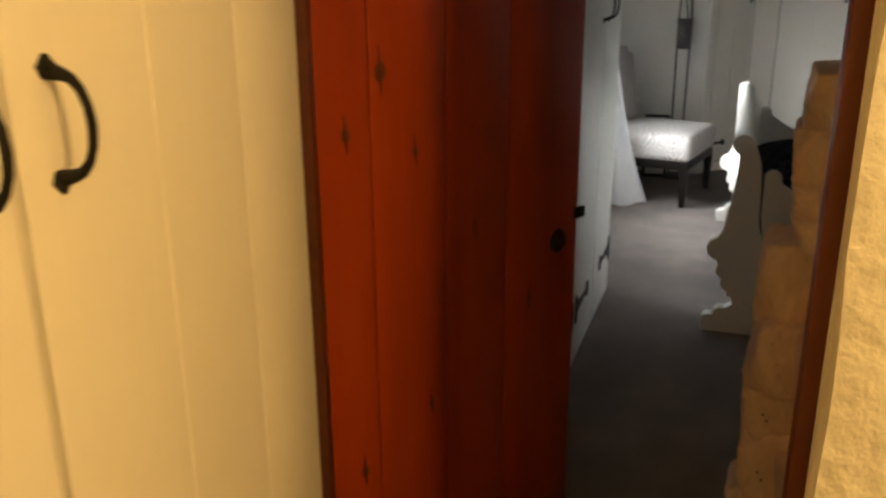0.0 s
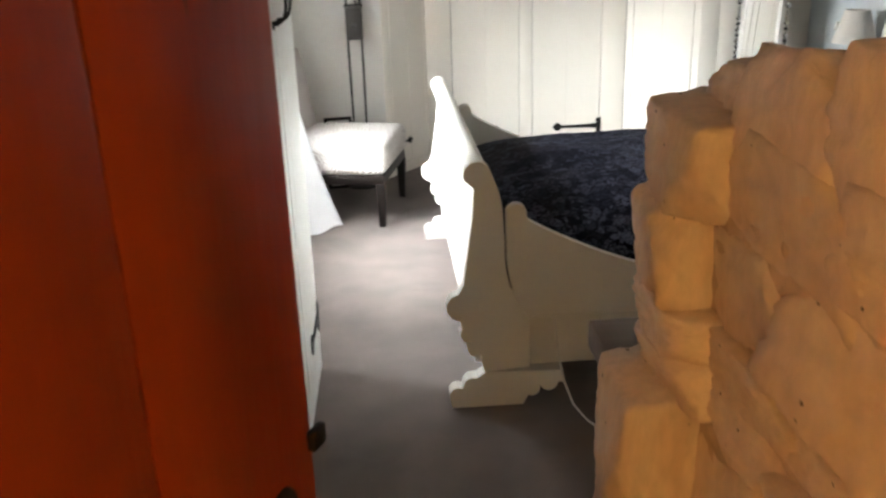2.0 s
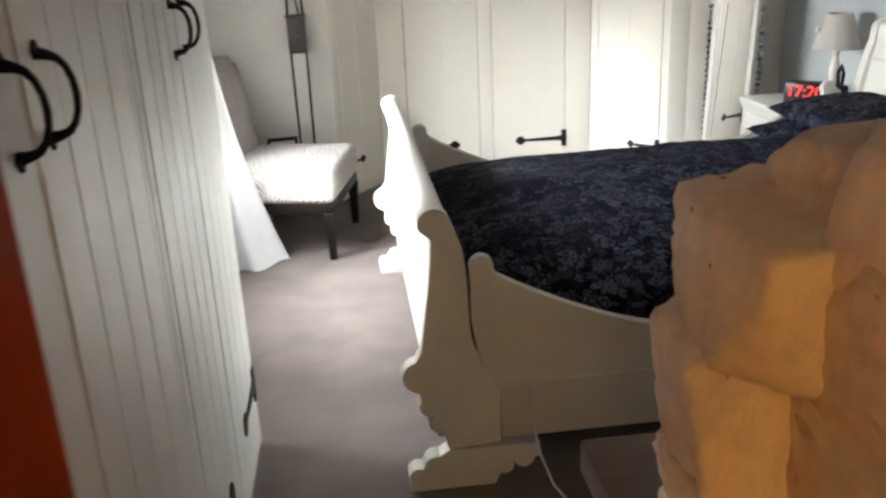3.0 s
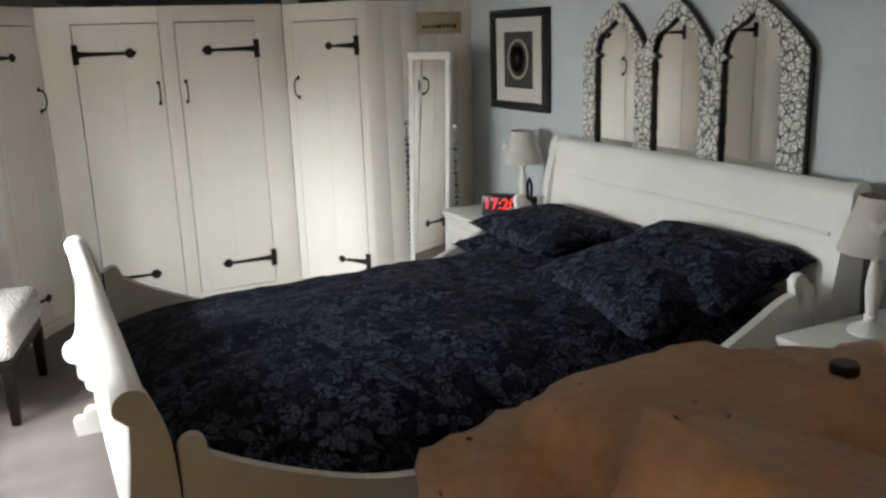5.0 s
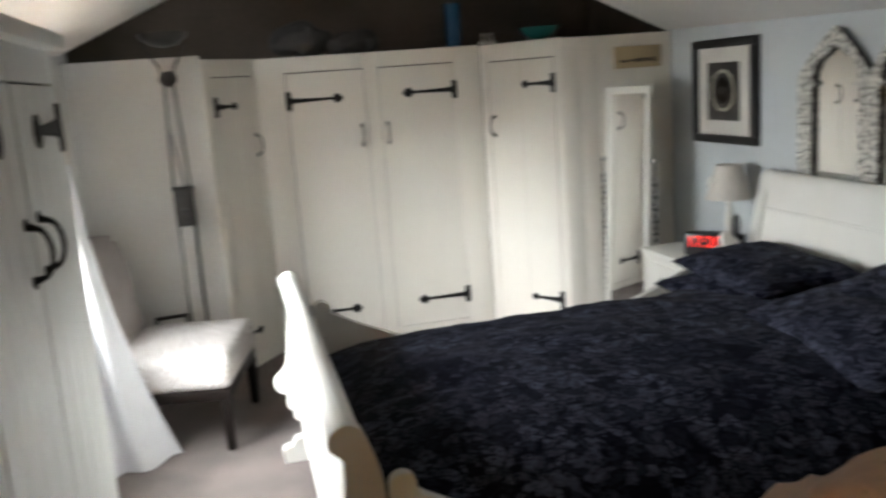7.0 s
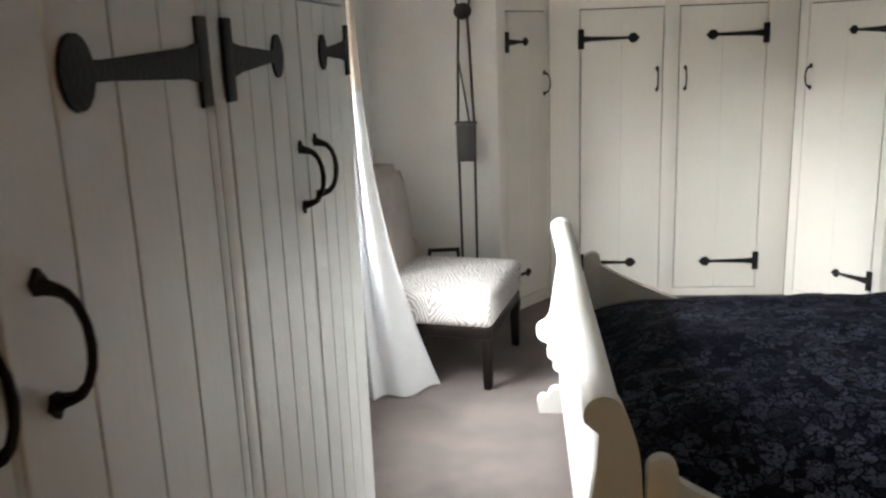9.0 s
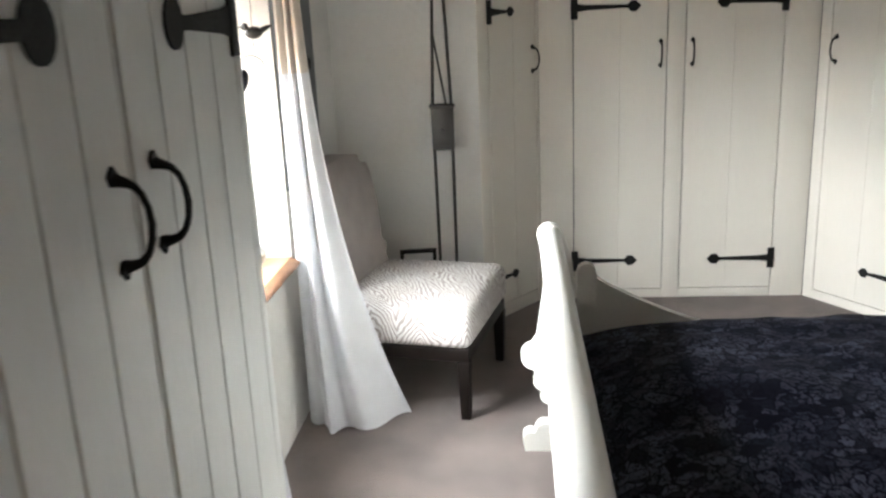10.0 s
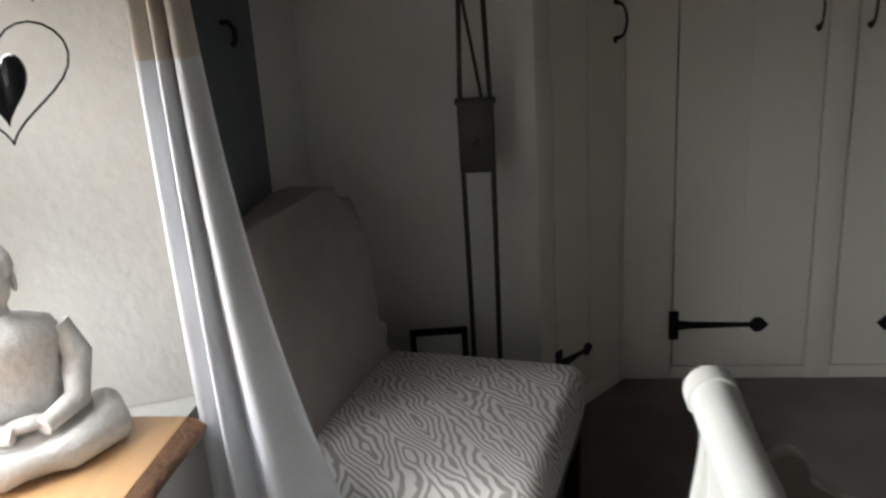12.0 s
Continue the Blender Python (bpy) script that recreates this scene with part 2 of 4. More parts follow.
CHROME = plain("silver_beads", (0.7, 0.7, 0.68), 0.15, 1.0)
STEEL = mat("dark_grey_metal", (0.060, 0.057, 0.055), 0.4, 0.7, vary=0.12, scale=20, bump=0.05)
BLACK = mat("black_plastic", (0.012, 0.012, 0.013), 0.35, vary=0.1, bump=0.0)
SHADE = mat("lamp_shade_linen", (0.62, 0.58, 0.53), 0.9, vary=0.06, scale=15, bump=0.3, fine=500)
MAT = mat("picture_mount", (0.62, 0.61, 0.57), 0.8, vary=0.03, bump=0)
PRINT = mat("picture_print", (0.06, 0.055, 0.05), 0.6, vary=0.3, scale=25, bump=0)
PRINTC = mat("picture_disc", (0.44, 0.42, 0.34), 0.6, vary=0.35, scale=60, bump=0)
SIGN = mat("sign_board", (0.45, 0.36, 0.22), 0.7, vary=0.1, scale=10, bump=0.1)
STATUE = mat("statue_stone", (0.62, 0.60, 0.57), 0.7, vary=0.15, scale=14, bump=0.4, fine=80)
RED = plain("red_digits", (1.0, 0.03, 0.02), 0.4, 0, 0.5)
BLUEGLASS = mat("blue_ceramic", (0.018, 0.07, 0.14), 0.2, vary=0.1, bump=0)
TEAL = mat("teal_glass", (0.012, 0.085, 0.085), 0.15, vary=0.1, bump=0)
GREYCLOTH = mat("dark_grey_cloth", (0.055, 0.052, 0.05), 0.9, vary=0.3, scale=8, bump=0.6)
CABLE = plain("white_cable", (0.7, 0.7, 0.68), 0.4)
GLASS = plain("pane_glass", (1, 1, 1), 0.0, 0.0, 0.0, 1.0)
HEARTBLK = plain("black_glass_heart", (0.01, 0.01, 0.012), 0.08)
GARDEN = mat("garden_green", (0.10, 0.16, 0.05), 0.9, vary=0.3, scale=0.4, bump=0)


def let_light_through(m, share):
    """Thin cloth: part of the light passes to the other side."""
    n, l = m.node_tree.nodes, m.node_tree.links
    b = n["Principled BSDF"]
    tr, mx = n.new("ShaderNodeBsdfTranslucent"), n.new("ShaderNodeMixShader")
    tr.inputs["Color"].default_value = (0.85, 0.85, 0.83, 1)
    mx.inputs["Fac"].default_value = share
    l.new(b.outputs["BSDF"], mx.inputs[1])
    l.new(tr.outputs["BSDF"], mx.inputs[2])
    l.new(mx.outputs["Shader"], n["Material Output"].inputs["Surface"])


let_light_through(CURTAIN, 0.14)
let_light_through(CURTAINBAND, 0.22)


# ---- mesh helpers ----
def thing(name, m, label, category, group="", kind=""):
    ob = new(name)
    ob.empty_display_size = 0.1
    ob.matrix_basis = m
    return tagged(ob, label, category, group, kind)


def mesh_of(bm, material, smooth=0.0, name="mesh"):
    bmesh.ops.recalc_face_normals(bm, faces=bm.faces)
    me = bpy.data.meshes.new(name)
    bm.to_mesh(me)
    bm.free()
    me.materials.append(material)
    if smooth:
        me.shade_smooth()
        me.set_sharp_from_angle(angle=radians(smooth))
    return me


def part(name, bm, material, parent=None, label="", smooth=35.0):
    ob = new(name, mesh_of(bm, material, smooth, name))
    if parent:
        ob.parent = parent
    return tagged(ob, label)


def structure(name, bm, material, label, category, smooth=35.0):
    return tagged(part(name, bm, material, None, "", smooth), label, category, kind="structure")


def box(x0, y0, z0, x1, y1, z1, bevel=0.0, bm=None, segments=2):
    bm = bm or bmesh.new()
    made = bmesh.ops.create_cube(bm, size=1.0)["verts"]
    for v in made:
        v.co = Vector((x0 + (v.co.x + 0.5) * (x1 - x0), y0 + (v.co.y + 0.5) * (y1 - y0), z0 + (v.co.z + 0.5) * (z1 - z0)))
    if bevel:
        edges = {e for v in made for e in v.link_edges}
        bmesh.ops.bevel(bm, geom=list(edges), offset=bevel, segments=segments, affect="EDGES", profile=0.5)
    return bm


def prism(points, axis, a, b, bevel=0.0, bm=None):
    """A closed outline (u, v) pushed along an axis from a to b: 'y' outlines are (x, z), 'z' are (x, y), 'x' are (y, z)."""
    bm = bm or bmesh.new()
    put = {"y": lambda u, v, w: (u, w, v), "z": lambda u, v, w: (u, v, w), "x": lambda u, v, w: (w, u, v)}[axis]
    lo = [bm.verts.new(put(u, v, a)) for u, v in points]
    hi = [bm.verts.new(put(u, v, b)) for u, v in points]
    f1, f2 = bm.faces.new(lo), bm.faces.new(hi[::-1])
    k = len(points)
    for i in range(k):
        bm.faces.new((lo[i], hi[i], hi[(i + 1) % k], lo[(i + 1) % k]))
    if bevel:
        edges = list(set(f1.edges) | set(f2.edges))
        bmesh.ops.bevel(bm, geom=edges, offset=bevel, segments=2, affect="EDGES", profile=0.5)
    return bm


def lathe(profile, at=(0, 0, 0), steps=24, bm=None):
    """Turned shape from (radius, height) pairs."""
    bm = bm or bmesh.new()
    rings = []
    for r, h in profile:
        r = max(r, 0.0004)
        rings.append([bm.verts.new((at[0] + r * math.cos(2 * math.pi * i / steps), at[1] + r * math.sin(2 * math.pi * i / steps), at[2] + h)) for i in range(steps)])
    for p, q in zip(rings, rings[1:]):
        for i in range(steps):
            bm.faces.new((p[i], p[(i + 1) % steps], q[(i + 1) % steps], q[i]))
    bm.faces.new(rings[0][::-1])
    bm.faces.new(rings[-1])
    return bm


def tube(points, r, bm=None, steps=10, radii=None):
    bm = bm or bmesh.new()
    pts = [Vector(p) for p in points]
    rings, side = [], None
    for i, p in enumerate(pts):
        d = (pts[min(i + 1, len(pts) - 1)] - pts[max(i - 1, 0)]).normalized()
        if side is None:
            side = d.orthogonal().normalized()
        side = (side - d * side.dot(d)).normalized()
        up = d.cross(side)
        rr = radii[i] if radii else r
        rings.append([bm.verts.new(p + (side * math.cos(2 * math.pi * k / steps) + up * math.sin(2 * math.pi * k / steps)) * rr) for k in range(steps)])
    for p, q in zip(rings, rings[1:]):
        for k in range(steps):
            bm.faces.new((p[k], p[(k + 1) % steps], q[(k + 1) % steps], q[k]))
    bm.faces.new(rings[0][::-1])
    bm.faces.new(rings[-1])
    return bm


def ball(at, r, bm=None, sub=2, squash=(1, 1, 1)):
    bm = bm or bmesh.new()
    for v in bmesh.ops.create_icosphere(bm, subdivisions=sub, radius=r)["verts"]:
        v.co = Vector((v.co.x * squash[0], v.co.y * squash[1], v.co.z * squash[2])) + Vector(at)
    return bm


def arc(cx, cy, r, a0, a1, n=10):
    return [(cx + r * math.cos(radians(a0 + (a1 - a0) * i / n)), cy + r * math.sin(radians(a0 + (a1 - a0) * i / n))) for i in range(n + 1)]


def curve_pts(keys, n=8):
    """A smooth line through (u, v) pairs."""
    out, k = [], [Vector((u, v)) for u, v in keys]
    for i in range(len(k) - 1):
        p0, p1, p2, p3 = k[max(i - 1, 0)], k[i], k[i + 1], k[min(i + 2, len(k) - 1)]
        for j in range(n):
            t = j / n
            q = 0.5 * (2 * p1 + (p2 - p0) * t + (2 * p0 - 5 * p1 + 4 * p2 - p3) * t * t + (3 * p1 - p0 - 3 * p2 + p3) * t ** 3)
            out.append((q.x, q.y))
    return out + [tuple(k[-1])]


def sheet(rows, thick, bm=None, close=True):
    """A skin over rows of points, given a thickness along z or its normals later."""
    bm = bm or bmesh.new()
    grid = [[bm.verts.new(p) for p in row] for row in rows]
    faces = [bm.faces.new((a[i], a[i + 1], b[i + 1], b[i])) for a, b in zip(grid, grid[1:]) for i in range(len(a) - 1)]
    if thick:
        bm.normal_update()
        bmesh.ops.solidify(bm, geom=faces, thickness=thick)
    return bm


# ---- structure ----
XL, XH, YB = -0.39, 2.93, 6.70          # window wall, headboard wall, wall behind the chair
Y_END, RIDGE = 7.70, (1.22, 2.52)
EL, ER = 1.80, 1.70                      # eaves

structure("floor", box(-1.6, -2.2, -0.12, 3.4, 7.9, 0.0), CARPET, "taupe cut-pile carpet, worn and flat", "floor")

# window wall, 0.42 m thick, with the window's opening and splayed reveals
WY0, WY1, WZ0, WZ1, XO = 4.22, 5.56, 0.66, 1.70, -0.84
wl = box(XO, 2.2, 0, XL, WY0, 2.0)
prism([(XO, WY1), (XL, WY1 + 0.17), (XL, YB + 0.2), (XO, YB + 0.2)], "z", WZ0 - 0.004, 2.0, bm=wl)
box(XO, WY1, 0, XL, YB + 0.2, WZ0 - 0.006, bm=wl)
box(XO, WY0, 0, XL, WY1, WZ0 - 0.004, bm=wl)
box(XO, WY0, WZ1, XL - 0.001, WY1 + 0.165, 2.0, bm=wl)
structure("wall_west", wl, WALLW, "white painted plaster window wall of a cottage", "wall")
we = box(XH, 1.2, 0, XH + 0.2, 6.62, 2.05)
structure("loft_wall_east", box(XH, 6.62, 0, XH + 0.2, 7.9, 3.0), LOFT_SHADE, "side wall above the wardrobes, its shade put into a dark colour", "wall")
structure("wall_east", we, BLUE, "pale blue-grey painted bedroom wall", "wall")
structure("wall_north", box(XL - 0.4, YB, 0, 0.285, YB + 0.12, 1.775), WALLW, "white painted boxed wall behind the chair", "wall")
structure("loft_wall", box(-1.0, Y_END, 0, 3.3, Y_END + 0.1, 3.0), LOFT_SHADE, "end wall above the wardrobes, its shade put into a dark colour", "wall")
structure("loft_side_wall", box(-0.95, YB + 0.12, 1.5, -0.85, Y_END, 3.0), LOFT_SHADE, "side wall of the storage space, coloured dark for shade", "wall")
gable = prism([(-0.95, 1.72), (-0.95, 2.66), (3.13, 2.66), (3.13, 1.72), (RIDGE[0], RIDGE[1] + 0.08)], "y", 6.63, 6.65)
structure("loft_gable", gable, LOFT_SHADE, "boards above the ceiling edge, coloured dark for shade", "wall", 0)
structure("loft_roof", box(-1.0, 6.60, 2.64, 3.3, Y_END, 2.72), LOFT_SHADE, "boards over the storage space, coloured dark for shade", "ceiling")

# sloping ceilings, and the gable edge at which they stop
cw = prism([(-0.90, EL - 0.22), (RIDGE[0], RIDGE[1]), (RIDGE[0], RIDGE[1] + 0.10), (-0.90, EL - 0.12)], "y", 1.2, 6.62)
structure("ceiling", cw, CEIL, "white sloping plaster ceiling under the roof", "ceiling")
ce = bmesh.new()
vs = []
for y, lift in ((1.2, -0.085), (6.62, 0.045)):
    for x, z in ((XH + 0.2, ER - 0.085 + lift), (RIDGE[0], RIDGE[1]), (RIDGE[0], RIDGE[1] + 0.10), (XH + 0.2, ER + 0.02 + lift)):
        vs.append(ce.verts.new((x, y, z)))
for f in ((0, 1, 2, 3), (7, 6, 5, 4), (0, 4, 5, 1), (1, 5, 6, 2), (2, 6, 7, 3), (3, 7, 4, 0)):
    ce.faces.new([vs[i] for i in f])
structure("ceiling_east", ce, CEIL, "white sloping plaster ceiling above the bed", "ceiling")

# partition with the doorway, hall behind
ws = box(0.64, 1.24, 0, XH + 0.2, 1.30, 2.6)
box(-1.5, 1.24, 0, -0.46, 1.40, 2.6, bm=ws)
box(-0.46, 1.24, 2.11, 0.64, 1.40, 2.6, bm=ws)
structure("wall_south", ws, CREAM, "cream rough plaster wall with a doorway", "wall")
structure("hall_wall_back", box(-1.5, -2.2, 0, 3.4, -2.05, 2.6), CREAM, "cream rough plaster hall wall", "wall")
structure("hall_wall_side", box(2.2, -2.05, 0, 2.35, 1.24, 2.6), CREAM, "cream rough plaster hall wall", "wall")
structure("hall_ceiling", box(-1.5, -2.2, 2.4, 3.4, 1.24, 2.5), CEIL, "white hall ceiling", "ceiling")
structure("hall_wall_west", box(-1.5, -2.05, 0, -0.72, 2.2, 2.6), CREAM, "cream plaster wall behind the hall cupboard", "wall")

# rough plastered hall corner beside the door frame
rc = box(0.642, 1.18, 0, 0.95, 1.238, 2.4)
bmesh.ops.subdivide_edges(rc, edges=rc.edges[:], cuts=26, use_grid_fill=True)
for v in rc.verts:
    n = noise.noise(v.co * 9) * 0.010 + noise.noise(v.co * 31) * 0.005
    v.co += Vector((-1, -1, 0)) * n
structure("hall_wall_corner", rc, CREAM, "cream rough plaster beside the door frame", "wall", 60)

# door frame of dark stained wood
fr = thing("door_frame", pose(0, 0, 0), "dark red-brown stained wooden door frame", "door frame", kind="structure")
part("jamb", box(0.620, 1.25, 0, 0.641, 1.298, 2.03, 0.003), FRAMEWOOD, fr)
# hinge jamb, widened and darkened to paint the shadow gap beside the cupboard
part("jamb", box(-0.135, 1.432, 0, -0.088, 1.4485, 1.985, 0.002), KNOT_GAPSHADE, fr)
part("lintel", box(-0.16, 1.25, 1.985, 0.639, 1.405, 2.03, 0.003), FRAMEWOOD, fr)


# ---- the plank door ----
def plank_door():
    d = thing("plank_door", pose(-0.105, 1.452, 0, 0, 0, 66.2), "open red-brown stained knotty pine plank door", "door")
    w, xs = 0.755, [0, 0.13, 0.316, 0.50, 0.755]
    for a, b in zip(xs, xs[1:]):
        part("plank", box(a + 0.0015, 0, 0.012, b - 0.0015, 0.036, 1.97, 0.003), DOORWOOD, d)
    for z in (0.25, 0.98, 1.68):
        part("ledge", box(0.03, 0.034, z, w - 0.03, 0.058, z + 0.14, 0.006), DOORWOOD, d)
    part("latch", lathe([(0, 0), (0.028, 0), (0.026, 0.004), (0.012, 0.006), (0.010, 0.016), (0, 0.018)]), IRON, d, "black iron door knob plate").matrix_basis = pose(w - 0.075, 0, 0.86, 90)
    part("catch", box(w - 0.016, -0.012, 0.90, w + 0.014, -0.001, 0.925, 0.003), IRON, d, "black iron catch")
    for x, z, s in ((0.075, 1.18, 1.3), (0.155, 1.275, 1.6), (0.235, 1.13, 1.1), (0.07, 1.52, 1.2), (0.21, 1.60, 1.0), (0.27, 0.62, 1.1), (0.09, 0.55, 1.3), (0.40, 0.95, 1.0), (0.58, 0.75, 1.2), (0.62, 1.42, 1.1)):
        k = ball((x, 0.0004, z), 0.010 * s, sub=2, squash=(1, 0.05, 1.25))
        tube([(x + 0.002, 0.0, z - 0.026 * s), (x, -0.0002, z), (x - 0.002, 0.0, z + 0.028 * s)], 0.003, k, 6, [0.0006, 0.0032 * s, 0.0006])
        part("knot", k, KNOT_GAPSHADE, d)
    return d


plank_door()


# ---- ironwork ----
def spade(x, y, s):
    return [(x, y - 0.006 * s), (x + 0.012 * s, y - 0.020 * s), (x + 0.030 * s, y - 0.019 * s), (x + 0.048 * s, y), (x + 0.030 * s, y + 0.019 * s), (x + 0.012 * s, y + 0.020 * s), (x, y + 0.006 * s)]


def round_end(x, y, s):
    return [(x + 0.024 * s - 0.024 * s * math.cos(radians(a)), y - 0.027 * s * math.sin(radians(a))) for a in range(20, 341, 20)]


def hinge(parent, x, z, length, way, y, broad=False):
    """A black strap hinge on a face that looks to -y: its plate stands at x, its strap runs along way."""
    bm = bmesh.new()
    box(x - 0.016 if way > 0 else x - 0.018, y - 0.006, z - 0.054, x + 0.018 if way > 0 else x + 0.016, y, z + 0.054, 0.002, bm)
    if broad:
        outline = [(0.012, -0.024), (0.05, -0.018), (length - 0.09, -0.010), (length - 0.062, -0.010)] + round_end(length - 0.062, 0, 1.25) + [(length - 0.062, 0.010), (length - 0.09, 0.010), (0.05, 0.018), (0.012, 0.024)]
    else:
        outline = [(0.012, -0.019), (0.06, -0.013), (length - 0.08, -0.008)] + spade(length - 0.06, 0, spade_size(length)) + [(length - 0.08, 0.008), (0.06, 0.013), (0.012, 0.019)]
    pts = [(x + way * u, z + v) for u, v in outline]
    prism(pts, "y", y - 0.0045, y - 0.0005, bm=bm)
    return part("hinge", bm, IRON, parent, "black iron strap hinge")


def bow_handle(parent, x, z, y, size=0.125):
    h = size / 2
    d = size * 0.30
    pts = [(x, y - 0.003, z + h * 0.88)] + [(x, y - 0.006 - d * math.cos(radians(a)) ** 0.7, z + h * 0.84 * math.sin(radians(a))) for a in (80, 65, 45, 22, 0, -22, -45, -65, -80)] + [(x, y - 0.003, z - h * 0.88)]
    bm = tube(pts, 0.0045, steps=8, radii=[0.008, 0.006, 0.005, 0.0042, 0.0042, 0.0046, 0.0042, 0.0042, 0.005, 0.006, 0.008])
    for s in (1, -1):
        prism([(x + u, z + s * v) for u, v in ((-0.005, h * 0.75), (0.005, h * 0.75), (0.011, h * 0.95), (0, h * 1.15), (-0.011, h * 0.95))], "y", y - 0.005, y, bm=bm)
    return part("handle", bm, IRON, parent, "black iron bow handle")


def spade_size(length):
    return 1.35 if length > 0.3 else 1.1


def cupboard(name, m, width, height, depth, doors, z0, z1, label, grip=0.125, inset=0.035, planks=4, straps=0.28, group="", handle_z=1.28, hinge_z=(0.21, 1.50), paint=WHITE, crown=0.0, groove=0.0022, broad=False):
    """A built-in cupboard whose front lies along local x and looks to -y. doors: (x0, x1, hinge side)."""
    c = thing(name, m, label, "cupboard", group)
    cuts = [0.0] + [v for x0, x1, _ in doors for v in (x0, x1)] + [width]
    for a, b in zip(cuts[::2], cuts[1::2]):
        part("stile", box(a, 0, 0.0, b, 0.022, height, 0.002), paint, c)
    for x0, x1, _ in doors:
        part("rail", box(x0 + 0.001, 0.0015, z1 + 0.003, x1 - 0.001, 0.022, height, 0.0015), paint, c)
        part("plinth", box(x0 + 0.001, 0.0015, 0.0, x1 - 0.001, 0.022, z0 - 0.003, 0.0015), paint, c)
    body = box(0.004, 0.026, 0.002, width - 0.004, depth, height - 0.002)
    part("carcass", body, paint, c)
    # added dark sheet behind each door: stands in for the shade in its gaps
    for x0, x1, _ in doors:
        part("interior", box(x0 - 0.003, 0.0223, z0 - 0.003, x1 + 0.003, 0.0256, z1 + 0.003), DARKLEG_GAPSHADE, c, "dark sheet behind the door, painted shade for its gaps")
    if crown:
        part("cornice", box(-0.01, -crown, height - 0.03, width + 0.012, depth, height + 0.004, 0.004), paint, c)
    for x0, x1, side in doors:
        d = part("door", box(x0 + 0.005, 0.012, z0 + 0.003, x1 - 0.005, 0.021, z1 - 0.003), paint, c)
        n = planks
        for i in range(n):
            a, b = x0 + 0.005 + (x1 - x0 - 0.010) * i / n, x0 + 0.005 + (x1 - x0 - 0.010) * (i + 1) / n
            g = groove
            part("plank", box(a + (g if i else 0), -0.001, z0 + 0.003, b - (g if i < n - 1 else 0), 0.011, z1 - 0.003, 0.0012, segments=1), paint, d)
        way = 1 if side == "L" else -1
        hx = x0 + 0.006 if side == "L" else x1 - 0.006
        for z in hinge_z:
            hinge(d, hx, z, min(straps, (x1 - x0) * 0.8), way, -0.0015, broad)
        bow_handle(d, (x1 - inset) if side == "L" else (x0 + inset), handle_z, -0.0015, grip)
    return c


# cupboards along the passage, whose doors look to +x
XC = 0.015
tg = "tongue-and-groove white cupboard with black strap hinges"
for a, b, strap in ((2.195, 3.203, 0.34), (3.205, 4.095, 0.27)):
    mid = (b - a) / 2
    w = b - a
    # local x runs along +y of the room, the front looks to +x
    cupboard("passage_cupboard", pose(XC, a, 0, 0, 0, 90), w, 1.715, 0.38,
             [(0.045, mid - 0.003, "L"), (mid + 0.003, w - 0.03, "R")], 0.10, 1.61, tg, grip=0.112, inset=0.052, planks=4, straps=strap, group="passage cupboards", handle_z=1.305, hinge_z=(0.22, 1.515), crown=0.035, groove=0.002, broad=True, paint=COOLWHITE)

# hall cupboard, set a little askew, between the hall and the door frame
cupboard("hall_cupboard", pose(0.135, -0.05, 0, 0, 0, 99.2), 1.50, 2.1, 0.28, [(0.32, 0.835, "L"), (0.838, 1.28, "R")], 0.1, 2.0,
         "cream painted plank cupboard in warm lamplight", grip=0.100, inset=0.052, planks=2, groove=0.0004, handle_z=1.315, straps=0.3)

# the fitted wardrobes across the end of the room
wd = "white painted fitted wardrobe with black strap hinges"
P0, P1, P2, P3, P4 = (0.287, 6.70), (0.579, 7.09), (1.93, 7.09), (2.255, 6.575), (2.928, 6.55)


def along(p, q):
    return pose(p[0], p[1], 0, 0, 0, math.degrees(math.atan2(q[1] - p[1], q[0] - p[0]))), math.hypot(q[0] - p[0], q[1] - p[1])


m, w = along(P0, P1)
cupboard("fitted_wardrobe", m, w - 0.002, 1.755, 0.35, [(0.08, w - 0.03, "L")], 0.07, 1.66, wd, planks=2, straps=0.2, group="fitted wardrobes", handle_z=1.27, groove=0.001)
m, w = along(P1, P2)
cupboard("fitted_wardrobe", m, w - 0.002, 1.752, 0.55, [(0.165, 0.628, "L"), (0.712, 1.185, "R")], 0.05, 1.66, wd, planks=2, straps=0.32, group="fitted wardrobes", handle_z=1.27, groove=0.0004)
m, w = along(P2, P3)
cupboard("fitted_wardrobe", m, w - 0.002, 1.748, 0.35, [(0.06, w - 0.055, "R")], 0.05, 1.645, wd, planks=2, straps=0.24, group="fitted wardrobes", handle_z=1.26, groove=0.0004)
m, w = along(P3, P4)
side = thing("wardrobe_side", m, "white plank-panelled side of the fitted wardrobe", "wardrobe")
for i in range(6):
    part("plank", box(w * i / 6 + 0.001, 0, 0, w * (i + 1) / 6 - 0.001, 0.02, 1.742, 0.0015), WHITE, side)
part("carcass", box(0.004, 0.024, 0, w - 0.004, 0.35, 1.738), WHITE, side)


# ---- window ----
sill = structure("window_sill", box(XO + 0.02, WY0 + 0.003, WZ0, XL + 0.045, WY1 - 0.003, WZ0 + 0.045, 0.008), SILLWOOD, "orange-brown waxed pine window sill", "window sill")
bark = bmesh.new()
rows = []
